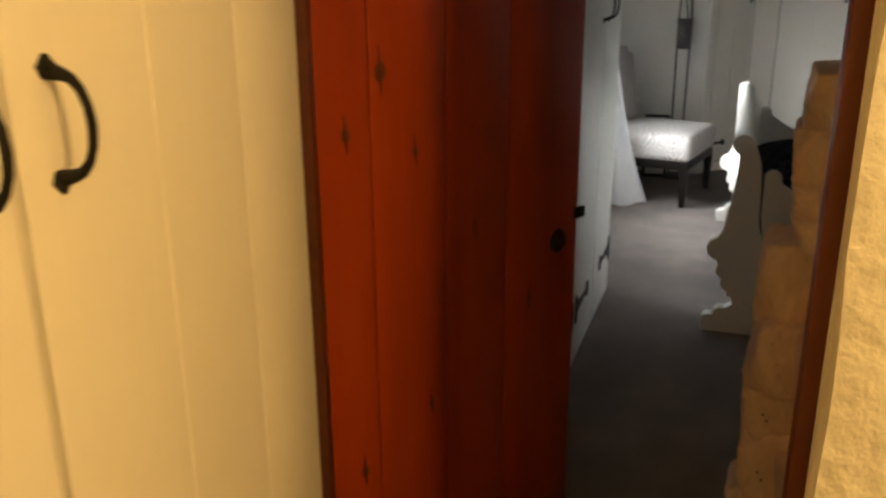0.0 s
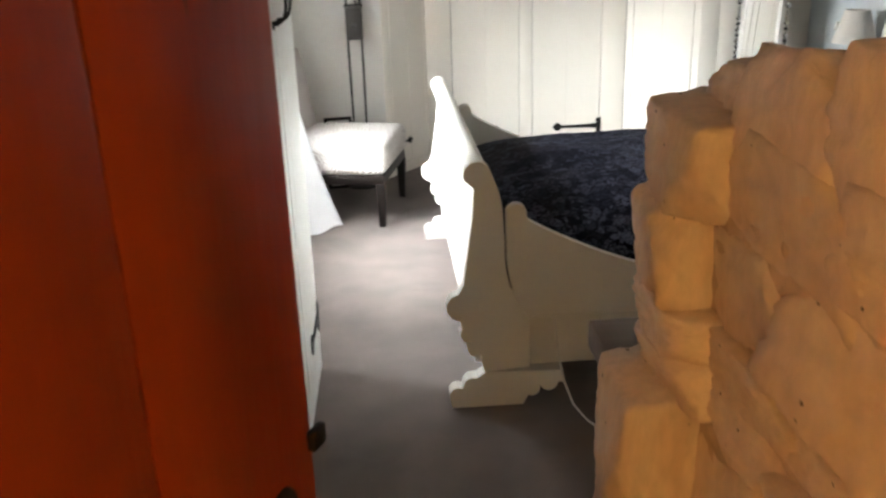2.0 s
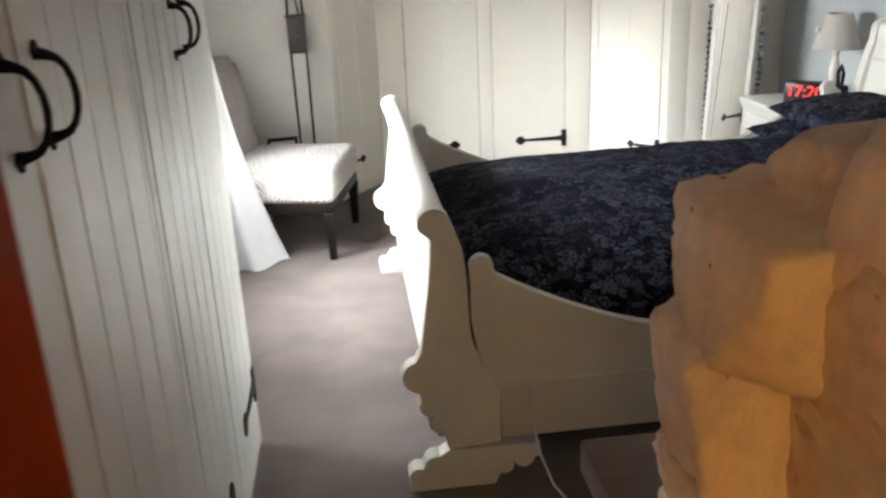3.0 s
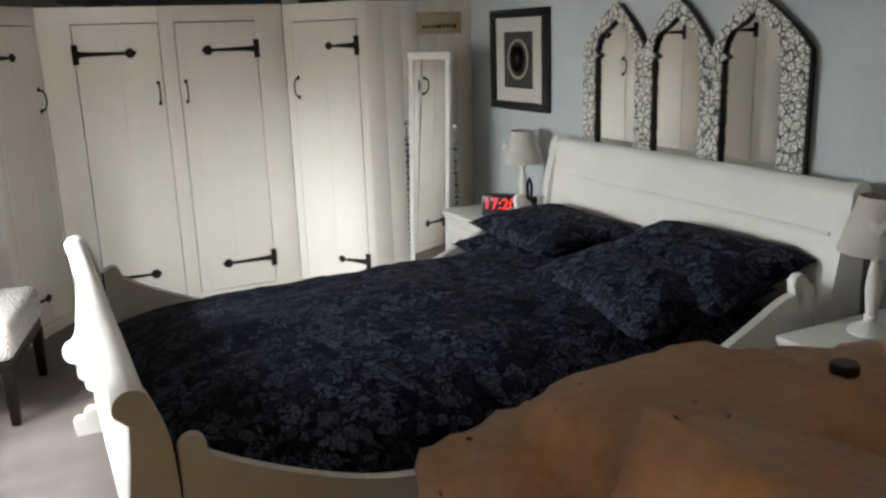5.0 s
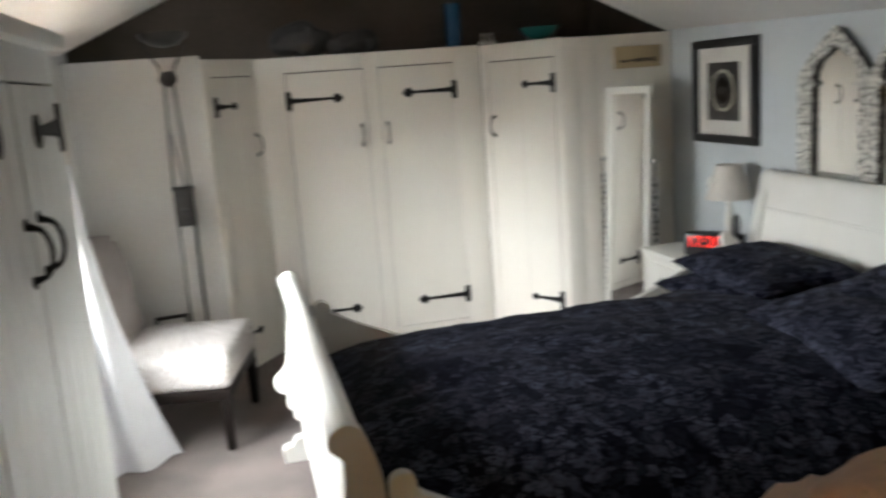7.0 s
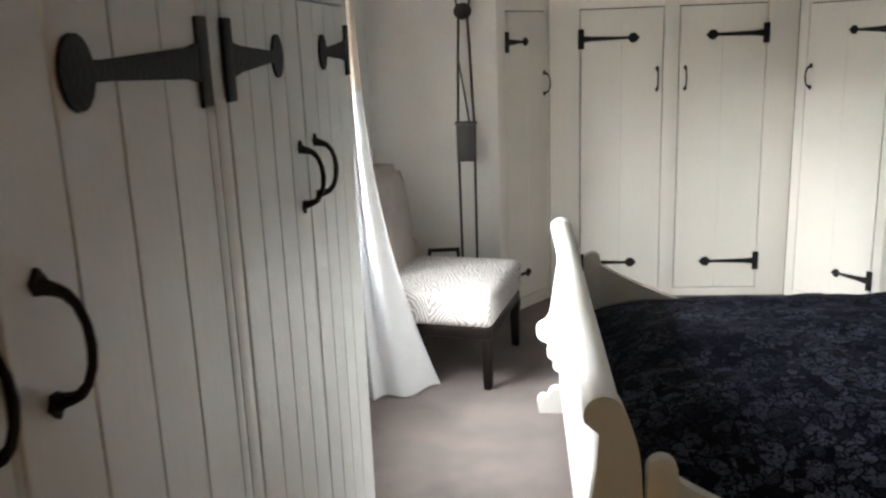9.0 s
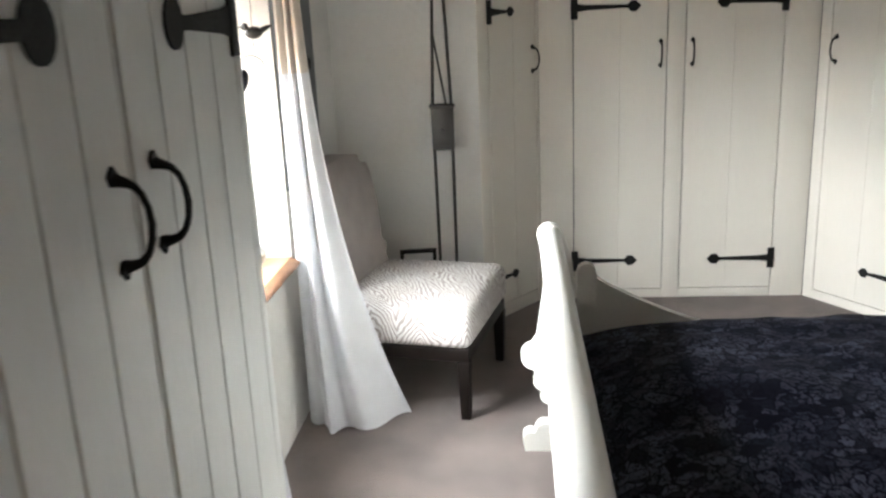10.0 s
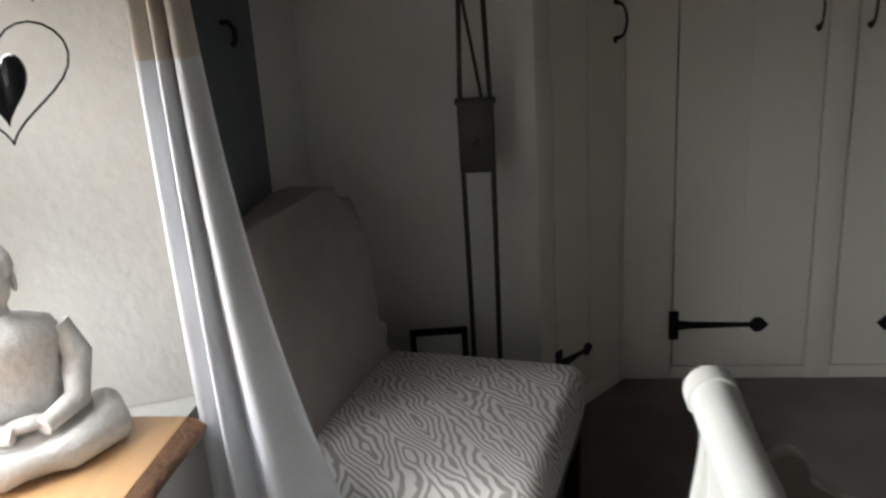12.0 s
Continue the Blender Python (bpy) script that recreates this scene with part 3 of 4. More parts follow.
for i in range(61):
    y = WY0 + 0.004 + (WY1 - WY0 - 0.008) * i / 60
    rows.append([(XL + 0.043 + 0.034 * math.sin(math.pi * j / 6) ** 0.6 + 0.010 * noise.noise(Vector((y * 9, j * 0.7, 0))) * math.sin(math.pi * j / 6), y, WZ0 + 0.003 + 0.039 * j / 6) for j in range(7)])
edge = part("bark_edge", sheet(rows, 0, bark), BARK, sill, "dark uneven bark edge", 70)
win = thing("window_1", pose(0, 0, 0), "white casement window, bright with daylight", "window", kind="structure")
ym = (WY0 + WY1) / 2
for a, b in ((WY0, WY0 + 0.06), (ym - 0.035, ym + 0.035), (WY1 - 0.06, WY1)):
    part("frame", box(XO + 0.02, a + 0.002, WZ0 + 0.047, XO + 0.09, b - 0.002, WZ1 - 0.002, 0.004), WHITE, win)
for a, b in ((WZ0 + 0.047, WZ0 + 0.11), (1.17, 1.20), (WZ1 - 0.06, WZ1 - 0.002)):
    for p, q in ((WY0 + 0.06, ym - 0.035), (ym + 0.035, WY1 - 0.06)):
        part("glazing_bar", box(XO + 0.025, p, a, XO + 0.085, q, b, 0.003), WHITE, win)
for p, q in ((WY0 + 0.06, ym - 0.035), (ym + 0.035, WY1 - 0.06)):
    for a, b in ((WZ0 + 0.11, 1.17), (1.20, WZ1 - 0.06)):
        g = part("pane", box(XO + 0.05, p, a, XO + 0.054, q, b), GLASS, win)
        g.visible_shadow = False
structure("ground", box(-400, -400, -3.2, 400, 400, -3.0), GARDEN, "green garden far below the window", "ground")


# ---- stone wall beside the door ----
SX, SY0, SY1, SZ = 0.682, 1.305, 2.46, 1.25
sw = thing("stone_wall", pose(0, 0, 0), "waist-high rubble stone wall, pinkish, rough and lumpy", "stone wall", kind="structure")
core = box(SX + 0.041, SY0, 0, XH - 0.01, SY1 - 0.05, SZ - 0.050)
bmesh.ops.subdivide_edges(core, edges=core.edges[:], cuts=44, use_grid_fill=True)
for v in core.verts:
    n = noise.noise(v.co * 6) * 0.010 + noise.noise(v.co * 19) * 0.005
    if v.co.z > 0.02 and v.co.y > SY0 + 0.01 and v.co.x < XH - 0.05:
        v.co += Vector((-0.7, 0.5, 0.5)) * n
part("rubble_core", core, MORTAR, sw, smooth=80)


def stone_mesh(seed):
    """A roughly squared block about one unit across: hewn flats, chipped corners, a fine uneven skin."""
    bm = bmesh.new()
    rr = random.Random(seed * 17 + 3)
    off = Vector((seed * 7.3, seed * 3.1, seed * 1.7))
    flats = []
    for axis in range(3):
        for sign in (1, -1):
            v = Vector((rr.uniform(-0.13, 0.13), rr.uniform(-0.13, 0.13), rr.uniform(-0.13, 0.13)))
            v[axis] = sign
            flats.append((v.normalized(), rr.uniform(0.46, 0.52)))
    for _ in range(16):
        flats.append((Vector((rr.uniform(-1, 1), rr.uniform(-1, 1), rr.uniform(-1, 1))).normalized(), rr.uniform(0.585, 0.74)))
    for v in bmesh.ops.create_icosphere(bm, subdivisions=5, radius=0.5)["verts"]:
        d = v.co.normalized()
        reach = sorted(h / d.dot(q) for q, h in flats if d.dot(q) > 0.2)
        k = reach[0] - 0.10 * max(0.0, 0.10 - (reach[1] - reach[0]))
        p = d * k
        k *= 1 + 0.045 * noise.noise(p * 2.4 + off) + 0.035 * noise.noise(p * 6 + off) - 0.10 * max(0.0, noise.noise(p * 4.6 - off) - 0.15)
        k += 0.015 * noise.noise(Vector((p.x * 13, p.y * 13, p.z * 7)) + off) - 0.015 * abs(noise.noise(p * 11 - off)) + 0.005 * noise.noise(p * 34 + off)
        v.co = d * k
    return mesh_of(bm, STONE, 70, "stone")


stones = [stone_mesh(i) for i in range(14)]
rs = random.Random(5)


def lay(x, y, z, sx, sy, sz, turn=0, lean=9):
    ob = new("stone", rs.choice(stones))
    ob.parent = sw
    ob.matrix_basis = pose(x, y, z, rs.uniform(-lean, lean), rs.uniform(-lean, lean), turn + rs.uniform(-lean, lean)) @ Matrix.Diagonal((sx, sy, sz, 1))


# courses from the floor up: bottom, top, how far out the end corner stands
COURSES = ((0.0, 0.16, 0.585), (0.16, 0.33, 0.595), (0.33, 0.47, 0.588), (0.47, 0.63, 0.600), (0.63, 0.825, 0.600),
           (0.825, 0.895, 0.668), (0.895, 0.965, 0.655), (0.965, 1.105, 0.650), (1.105, 1.225, 0.660))
FACE = 0.708                                                 # the long face beyond the corner
for z0, z1, edge in COURSES:
    h, zm = z1 - z0, (z0 + z1) / 2
    y, first = SY1 + 0.01, True
    while y > SY0 + 0.03:
        w = min(rs.uniform(0.15, 0.20) if first else rs.uniform(0.15, 0.33), y - SY0)
        t = min(1.0, max(0.0, (SY1 - y + w / 2 - 0.10) / (0.16 if z0 < 0.7 else 0.10)))
        face = edge + (FACE - edge) * t
        lay(face + 0.110 + (0 if first else rs.uniform(-0.012, 0.010)), y - w / 2, zm, 0.205, w * 1.2, h * 1.2, lean=2 if first else 4)
        y -= w
        first = False
    x = edge + 0.17
    while x < 1.75:
        w = rs.uniform(0.15, 0.30)
        lay(x + w / 2, SY1 - 0.085 + rs.uniform(-0.01, 0.012), zm, w * 1.1, 0.18, h * 1.12, lean=4)
        x += w
# capping stones, set back from the corner and rising into a lump
lay(0.852, 2.345, 1.238, 0.215, 0.19, 0.110, lean=3)
lay(1.045, 2.36, 1.200, 0.17, 0.20, 0.085, lean=4)
for y, w in ((2.16, 0.24), (1.94, 0.24), (1.71, 0.26), (1.46, 0.28)):
    lay(SX + 0.104, y, 1.242 if y > 2.1 else 1.274, 0.135, w * 1.12, 0.165, lean=3)
    lay(SX + 0.25, y, 1.205, 0.20, w * 1.12, 0.10, lean=4)
x = 0.98
while x < 1.9:
    for y, w in ((2.33, 0.26), (2.09, 0.26), (1.84, 0.28), (1.58, 0.28)):
        if x > 1.1 or y < 2.2:
            lay(x + rs.uniform(-0.03, 0.03), y, 1.185 + rs.uniform(-0.012, 0.008), 0.26, w * 1.05, 0.09, lean=3)
    x += 0.22
ledge = max((o.matrix_basis @ v.co).z for o in sw.children if o.name.startswith("stone") for v in o.data.vertices
            if (o.matrix_basis @ v.co - Vector((1.06, 2.385, SZ))).xy.length < 0.02)
cap = thing("round_cap", pose(1.06, 2.385, ledge - 0.002), "small round black cap lying on the stone ledge", "cap")
part("disc", lathe([(0.0, 0), (0.0115, 0), (0.013, 0.002), (0.013, 0.009), (0.0115, 0.011), (0, 0.011)]), BLACK, cap)


# ---- sleigh bed ----
BY0, BY1 = 3.765, 5.475


def bed():
    b = thing("sleigh_bed", pose(0, 0, 0), "white painted wooden sleigh bed with scrolled ends", "bed")

    def foot_profile():
        p = arc(0.560, 0.783, 0.042, 200, 20, 12)                                            # scroll
        p += curve_pts([(0.612, 0.765), (0.632, 0.70), (0.640, 0.60), (0.645, 0.48), (0.665, 0.40), (0.70, 0.33), (0.72, 0.30)], 5)
        p += [(0.72, 0.135), (0.575, 0.125), (0.565, 0.16)]
        p += arc(0.550, 0.210, 0.030, 300, 130, 8) + arc(0.528, 0.262, 0.030, 290, 140, 8)
        p += arc(0.502, 0.355, 0.046, 265, 100, 10)
        p += curve_pts([(0.512, 0.43), (0.530, 0.55), (0.545, 0.66), (0.550, 0.742)], 5)
        return p

    def foot_block():
        p = [(0.465, 0.0)] + arc(0.485, 0.045, 0.028, 190, 60, 6) + arc(0.535, 0.075, 0.032, 170, 70, 6)
        p += [(0.575, 0.124), (0.83, 0.118), (0.83, 0.075)] + arc(0.785, 0.075, 0.030, 0, -150, 6) + arc(0.73, 0.055, 0.026, 60, -120, 6) + [(0.70, 0.0)]
        return p

    def rail_profile():
        top = arc(0.680, 0.655, 0.032, 170, -10, 8)
        top += curve_pts([(0.712, 0.635), (0.80, 0.585), (0.95, 0.515), (1.10, 0.462), (1.25, 0.435), (1.50, 0.42), (1.75, 0.428), (1.95, 0.455), (2.15, 0.515), (2.35, 0.60), (2.52, 0.685), (2.58, 0.70)], 5)
        top += arc(2.60, 0.735, 0.032, 200, 0, 8)
        return top + [(2.66, 0.72), (2.72, 0.32), (2.72, 0.14), (0.724, 0.14), (0.724, 0.305), (0.690, 0.34), (0.662, 0.42), (0.650, 0.50)]

    def head_profile():
        p = arc(2.845, 0.985, 0.052, -20, 170, 12)
        p += curve_pts([(2.795, 0.95), (2.772, 0.88), (2.745, 0.75), (2.722, 0.60), (2.722, 0.45), (2.724, 0.30)], 5)
        p += [(2.724, 0.13), (2.85, 0.0), (2.90, 0.0), (2.90, 0.30)]
        p += curve_pts([(2.885, 0.50), (2.872, 0.70), (2.872, 0.90)], 4)
        return p

    for y in (BY0, BY1):
        part("footpost", prism(foot_profile(), "y", y - 0.022, y + 0.022), BEDWHITE, b)
        part("foot", prism(foot_block(), "y", y - 0.026, y + 0.026), BEDWHITE, b)
        part("side_rail", prism(rail_profile(), "y", y - 0.016, y + 0.016, 0.003), BEDWHITE, b)
        part("headpost", prism(head_profile(), "y", y - 0.025, y + 0.025, 0.005), BEDWHITE, b)
        part("moulding", box(0.725, y - 0.0185, 0.302, 2.72, y + 0.0185, 0.312, 0.002), BEDWHITE, b)
    # the rolled panels between the posts
    a, c = BY0 + 0.022, BY1 - 0.022
    fp = arc(0.560, 0.783, 0.037, 200, 10, 12) + curve_pts([(0.600, 0.74), (0.600, 0.60), (0.585, 0.45), (0.57, 0.30), (0.57, 0.14)], 5)
    fp += curve_pts([(0.548, 0.14), (0.548, 0.30), (0.552, 0.45), (0.556, 0.60), (0.553, 0.755)], 5)
    part("footboard", prism(fp, "y", a, c), BEDWHITE, b)
    hp = arc(2.845, 0.985, 0.046, -10, 170, 12) + curve_pts([(2.80, 0.93), (2.785, 0.85), (2.765, 0.70), (2.75, 0.50), (2.75, 0.30)], 5)
    hp += curve_pts([(2.80, 0.30), (2.82, 0.50), (2.835, 0.70), (2.845, 0.90), (2.872, 0.945)], 5)
    part("headboard", prism(hp, "y", a + 0.003, c - 0.003), BEDWHITE, b)
    strip = [(2.7755, 0.87), (2.7715, 0.86), (2.7835, 0.855), (2.789, 0.868)]
    part("bead", prism(strip, "y", a + 0.02, c - 0.02), BEDWHITE, b)
    part("slat_base", box(0.60, BY0 + 0.02, 0.20, 2.75, BY1 - 0.02, 0.25), TABLEWOOD, b, "dark slatted base under the mattress")
    return b


bed()


def duvet():
    """Navy cover that swells over the mattress and tucks down inside the rails."""
    nx, ny = 72, 56
    rows = []
    for i in range(nx + 1):
        u = i / nx
        x = 0.625 + u * 2.06
        row = []
        for j in range(ny + 1):
            v = j / ny
            y = BY0 + 0.022 + v * (BY1 - BY0 - 0.044)
            e = min(v, 1 - v) * 1.67
            roll = 1 - math.exp(-e / 0.13)
            end = 1 - math.exp(-(x - 0.60) / 0.10)
            z = 0.40 + 0.17 * roll * (0.55 + 0.45 * end) + 0.05 * math.sin(math.pi * v) * end
            z += 0.035 * u * roll
            p = Vector((x, y, 0))
            z += 0.018 * noise.noise(p * 3.1) + 0.008 * noise.noise(p * 8.5) + 0.004 * noise.noise(Vector((x * 26, y * 9, 0)))
            row.append((x, y, z))
        rows.append(row)
    t = thing("duvet", pose(0, 0, 0), "navy duvet with a woven floral pattern on the bed", "duvet")
    part("cover", sheet(rows, -0.03), DAMASK, t, smooth=70)


duvet()
mt = thing("mattress", pose(0, 0, 0.25), "mattress in the sleigh bed under the duvet", "mattress")
part("body", box(0.64, BY0 + 0.03, 0.002, 2.70, BY1 - 0.03, 0.15, 0.03), BEDWHITE, mt)


def pillow(m, lx, ly, h, label):
    t = thing("pillow", m, label, "pillow", "pillows on the bed")
    bm = bmesh.new()
    n = 28
    for s in (1, -1):
        grid = []
        for i in range(n + 1):
            row = []
            for j in range(n + 1):
                a, c = i / n * 2 - 1, j / n * 2 - 1
                k = ((1 - abs(a) ** 2.6) * (1 - abs(c) ** 2.6)) ** 0.48
                pinch = 1 - 0.07 * (1 - abs(a)) * abs(c) ** 6
                z = s * h * k + 0.012 * noise.noise(Vector((a * 2.2, c * 2.2, s + lx * 9)))
                row.append(bm.verts.new((a * lx * (1 - 0.06 * (1 - abs(c))) / 2, c * ly * pinch * (1 - 0.05 * (1 - abs(a))) / 2, z)))
            grid.append(row)
        for p, q in zip(grid, grid[1:]):
            for j in range(n):
                bm.faces.new((p[j], p[j + 1], q[j + 1], q[j]))
    bmesh.ops.remove_doubles(bm, verts=bm.verts[:], dist=0.012)
    part("case", bm, DAMASK, t, smooth=75)
    return t


pl = "plump navy pillow with a woven floral pattern"
pillow(pose(2.45, 5.03, 0.600, 0, -3, 3), 0.52, 0.76, 0.07, pl)
pillow(pose(2.49, 5.05, 0.690, 0, -5, -3), 0.46, 0.74, 0.062, pl)
pillow(pose(2.37, 4.27, 0.645, 0, -8, -3), 0.56, 0.80, 0.105, pl)
pillow(pose(2.53, 4.20, 0.715, 0, -14, 2), 0.46, 0.76, 0.085, pl)


# ---- chair by the window ----
def chair():
    c = thing("slipper_chair", pose(0.244, 5.703, 0, 0, 0, -12), "low slipper chair in off-white zebra fabric, dark legs", "chair")
    # local: front edge along +y from the near leg, seat runs back along -x
    W, D = 0.60, 0.56
    seat = box(-D + 0.02, -0.03, 0.285, 0.035, W + 0.02, 0.45, 0.045, segments=4)
    bmesh.ops.subdivide_edges(seat, edges=[e for e in seat.edges if e.calc_length() > 0.2], cuts=5, use_grid_fill=True)
    for v in seat.verts:
        if v.co.z > 0.42:
            a, b = (v.co.x + D / 2) / (D / 2), (v.co.y - W / 2) / (W / 2)
            v.co.z += 0.025 * max(0, 1 - a * a) * max(0, 1 - b * b)
    part("seat", seat, ZEBRA, c, smooth=60)
    part("apron", box(-D + 0.03, -0.015, 0.235, 0.02, W + 0.005, 0.288, 0.006), DARKLEG_GAPSHADE, c, "dark wooden seat frame")
    for x, y in ((0.0, 0.0), (0.0, W - 0.02), (-D + 0.05, 0.0), (-D + 0.05, W - 0.02)):
        leg = box(x - 0.025, y - 0.025, 0, x + 0.025, y + 0.025, 0.24, 0.004)
        for v in leg.verts:                                  # tapered towards the foot
            k = 0.70 + 0.30 * v.co.z / 0.24
            v.co.x, v.co.y = x + (v.co.x - x) * k, y + (v.co.y - y) * k
        part("leg", leg, DARKLEG_GAPSHADE, c)
    # backrest, leaning back, with rounded shoulders and a waisted lower part
    out = curve_pts([(-0.02, 0.30), (-0.01, 0.45), (0.02, 0.56), (-0.015, 0.68), (-0.03, 0.80), (-0.02, 0.92), (0.03, 0.995), (0.12, 1.02), (0.28, 1.025), (0.44, 1.02), (0.53, 0.995), (0.58, 0.92), (0.59, 0.80), (0.575, 0.68), (0.54, 0.56), (0.57, 0.45), (0.58, 0.30)], 4)
    bm = prism(out, "x", 0, 0.11, 0.042)
    for v in bm.verts:
        v.co.x += -D - 0.02 - (v.co.z - 0.30) * 0.16
    for v in bm.verts:
        v.co.z = 0.30 + (v.co.z - 0.30) * 0.90
    part("backrest", bm, BACKCLOTH, c, "plain taupe upholstered back", 85)
    return c


chair()
ps = thing("picture_frame", pose(-0.01, 6.52, 0, 0, 0, 8), "small dark picture frame leaning behind the chair", "picture frame")
for a in (box(-0.085, 0, 0.0, -0.067, 0.015, 0.45), box(0.067, 0, 0, 0.085, 0.015, 0.45), box(-0.067, 0, 0.432, 0.067, 0.015, 0.45), box(-0.067, 0, 0.0, 0.067, 0.015, 0.02)):
    part("bar", a, DARKLEG_GAPSHADE, ps)
part("print", box(-0.067, 0.004, 0.02, 0.067, 0.010, 0.432), MAT, ps)


# ---- uplighter ----
def uplighter():
    t = thing("uplighter_lamp", pose(0.125, 6.58, 0), "tall grey metal floor uplighter lamp, switched off", "floor lamp")
    part("base", lathe([(0, 0), (0.11, 0), (0.11, 0.012), (0.03, 0.022), (0, 0.022)]), STEEL, t)
    for s in (-1, 1):
        part("rod", tube([(s * 0.037, 0, 0.015), (s * 0.042, 0, 0.90), (s * 0.042, 0, 1.10)], 0.0075), STEEL, t)
        part("rod", tube([(s * 0.042, 0, 1.10), (s * 0.03, 0, 1.45), (s * 0.022, 0, 1.64)], 0.007), STEEL, t)
        part("arm", tube([(s * 0.022, 0, 1.64), (s * 0.035, 0, 1.72), (s * 0.085, 0, 1.80), (s * 0.10, 0, 1.835)], 0.006), STEEL, t)
    part("rod", tube([(-0.032, -0.004, 1.44), (0.02, -0.004, 1.10)], 0.005), STEEL, t)
    bx = part("dimmer_box", box(-0.050, -0.02, 0.905, 0.050, 0.02, 1.10, 0.006), STEEL, t, "dark grey dimmer box")
    part("knob", lathe([(0, 0), (0.013, 0), (0.012, 0.012), (0, 0.013)], (0, 0, 0)), BLACK, bx)
    bx.children[0].matrix_basis = pose(0, -0.02, 0.99, 90)
    part("collar", box(-0.056, -0.022, 1.095, 0.056, 0.022, 1.112, 0.004), STEEL, t)
    dk = part("disc", lathe([(0, 0), (0.044, 0), (0.046, 0.006), (0.044, 0.012), (0, 0.012)]), STEEL, t)
    dk.matrix_basis = pose(0, -0.012, 1.66, 62)
    part("bowl", lathe([(0.02, 0), (0.07, 0.012), (0.115, 0.045), (0.125, 0.07), (0.119, 0.07), (0.108, 0.048), (0.065, 0.018), (0.01, 0.008)], (0, 0, 1.82), 28), STEEL, t)


uplighter()


# ---- curtains ----
def curtain(top, bottom, ztop, waves, label, band, seed, sag=0.0):
    """Cloth hung from a line of plan points `top` to the hem's plan points `bottom`."""
    n, k = 96, 40
    rows = []
    for i in range(k + 1):
        s = i / k
        e = s ** 2.2
        row = []
        for j in range(n + 1):
            u = j / n
            a = Vector(top[0]).lerp(Vector(top[1]), u)
            if u < 0.5:
                b = Vector(bottom[0]).lerp(Vector(bottom[1]), u * 2)
            else:
                b = Vector(bottom[1]).lerp(Vector(bottom[2]), u * 2 - 1)
            p = a.lerp(b, e)
            d = (Vector(bottom[2]) - Vector(bottom[0])).normalized()
            nrm = Vector((d.y, -d.x))
            amp = 0.012 + 0.016 * s
            f = math.sin(u * waves * 2 * math.pi + 0.8 * math.sin(u * 9 + seed)) + 0.35 * math.sin(u * waves * 4.6 + seed + s * 2)
            p = p + nrm * amp * f
            row.append((p.x, p.y, ztop * (1 - s) + 0.006 + 0.010 * s * noise.noise(Vector((u * 7, seed, 0)))))
        rows.append(row)
    t = thing("curtain", pose(0, 0, 0), label, "curtain", "window curtains")
    cut = max(1, int(k * band))
    part("band", sheet(rows[:cut + 1], 0.003), CURTAINBAND, t, "pale brown band at the top", 80)
    part("cloth", sheet(rows[cut:], 0.003), CURTAIN, t, smooth=80)


curtain(((-0.31, 5.52), (-0.235, 5.54)), ((-0.36, 5.69), (-0.24, 5.575), (0.027, 5.72)), 1.72, 3, "off-white cotton curtain swept out across the floor", 0.23, 2.0)
curtain(((-0.34, 4.34), (-0.31, 4.90)), ((-0.24, 4.26), (-0.17, 4.44), (-0.14, 4.66)), 1.72, 4, "grey-white cotton curtain with a pale brown top band", 0.235, 5.0)
# thin panel added on the wall, coloured as the shade beside the curtain; real hook
bd = thing("hook_board", pose(0, 0, 0), "shaded bit of window wall, shade painted dark blue-grey, with a black hook", "wall board")
part("board", box(XL + 0.001, 5.74, 0.90, XL + 0.028, 6.235, 1.77, 0.004), WALLSHADE, bd)
part("hook", tube([(XL + 0.026, 6.03, 1.37), (XL + 0.045, 6.03, 1.37), (XL + 0.056, 6.03, 1.355), (XL + 0.056, 6.03, 1.33), (XL + 0.048, 6.03, 1.32)], 0.006), IRON, bd, "black iron hook")
rod = thing("curtain_rod", pose(0, 0, 0), "dark metal curtain rod above the window", "curtain rod")
part("pole", tube([(-0.345, 4.10, 1.735), (-0.345, 5.70, 1.735)], 0.010), IRON, rod)
for y in (4.12, 5.66):
    part("bracket", tube([(XL, y, 1.735), (-0.345, y, 1.735)], 0.008), IRON, rod)


# ---- heart hanging in the window ----
def heart_pts(s, n=40):
    return [(s * 16 * math.sin(t) ** 3 / 17, s * (13 * math.cos(t) - 5 * math.cos(2 * t) - 2 * math.cos(3 * t) - math.cos(4 * t)) / 17) for t in [2 * math.pi * i / n for i in range(n)]]


ht = thing("hanging_heart", pose(-0.369, 5.254, 1.35, 0, 0, -62), "wire heart with a black glass heart hung in the window", "ornament")
wire = [(0, u, v) for u, v in heart_pts(0.089)]
part("wire", tube([(0, u, v + 0.0) for _, u, v in wire] + [wire[0]], 0.0016, steps=6), IRON, ht)
bmh = prism([(u * 0.78, v * 1.25) for u, v in heart_pts(0.043)], "x", -0.010, 0.010, 0.005)
bmesh.ops.translate(bmh, verts=bmh.verts, vec=(0, 0, -0.012))
part("glass_heart", bmh, HEARTBLK, ht, "black glass heart")
part("cord", tube([(0, 0, 0.03), (0, 0, 0.35)], 0.0015, steps=6), IRON, ht)
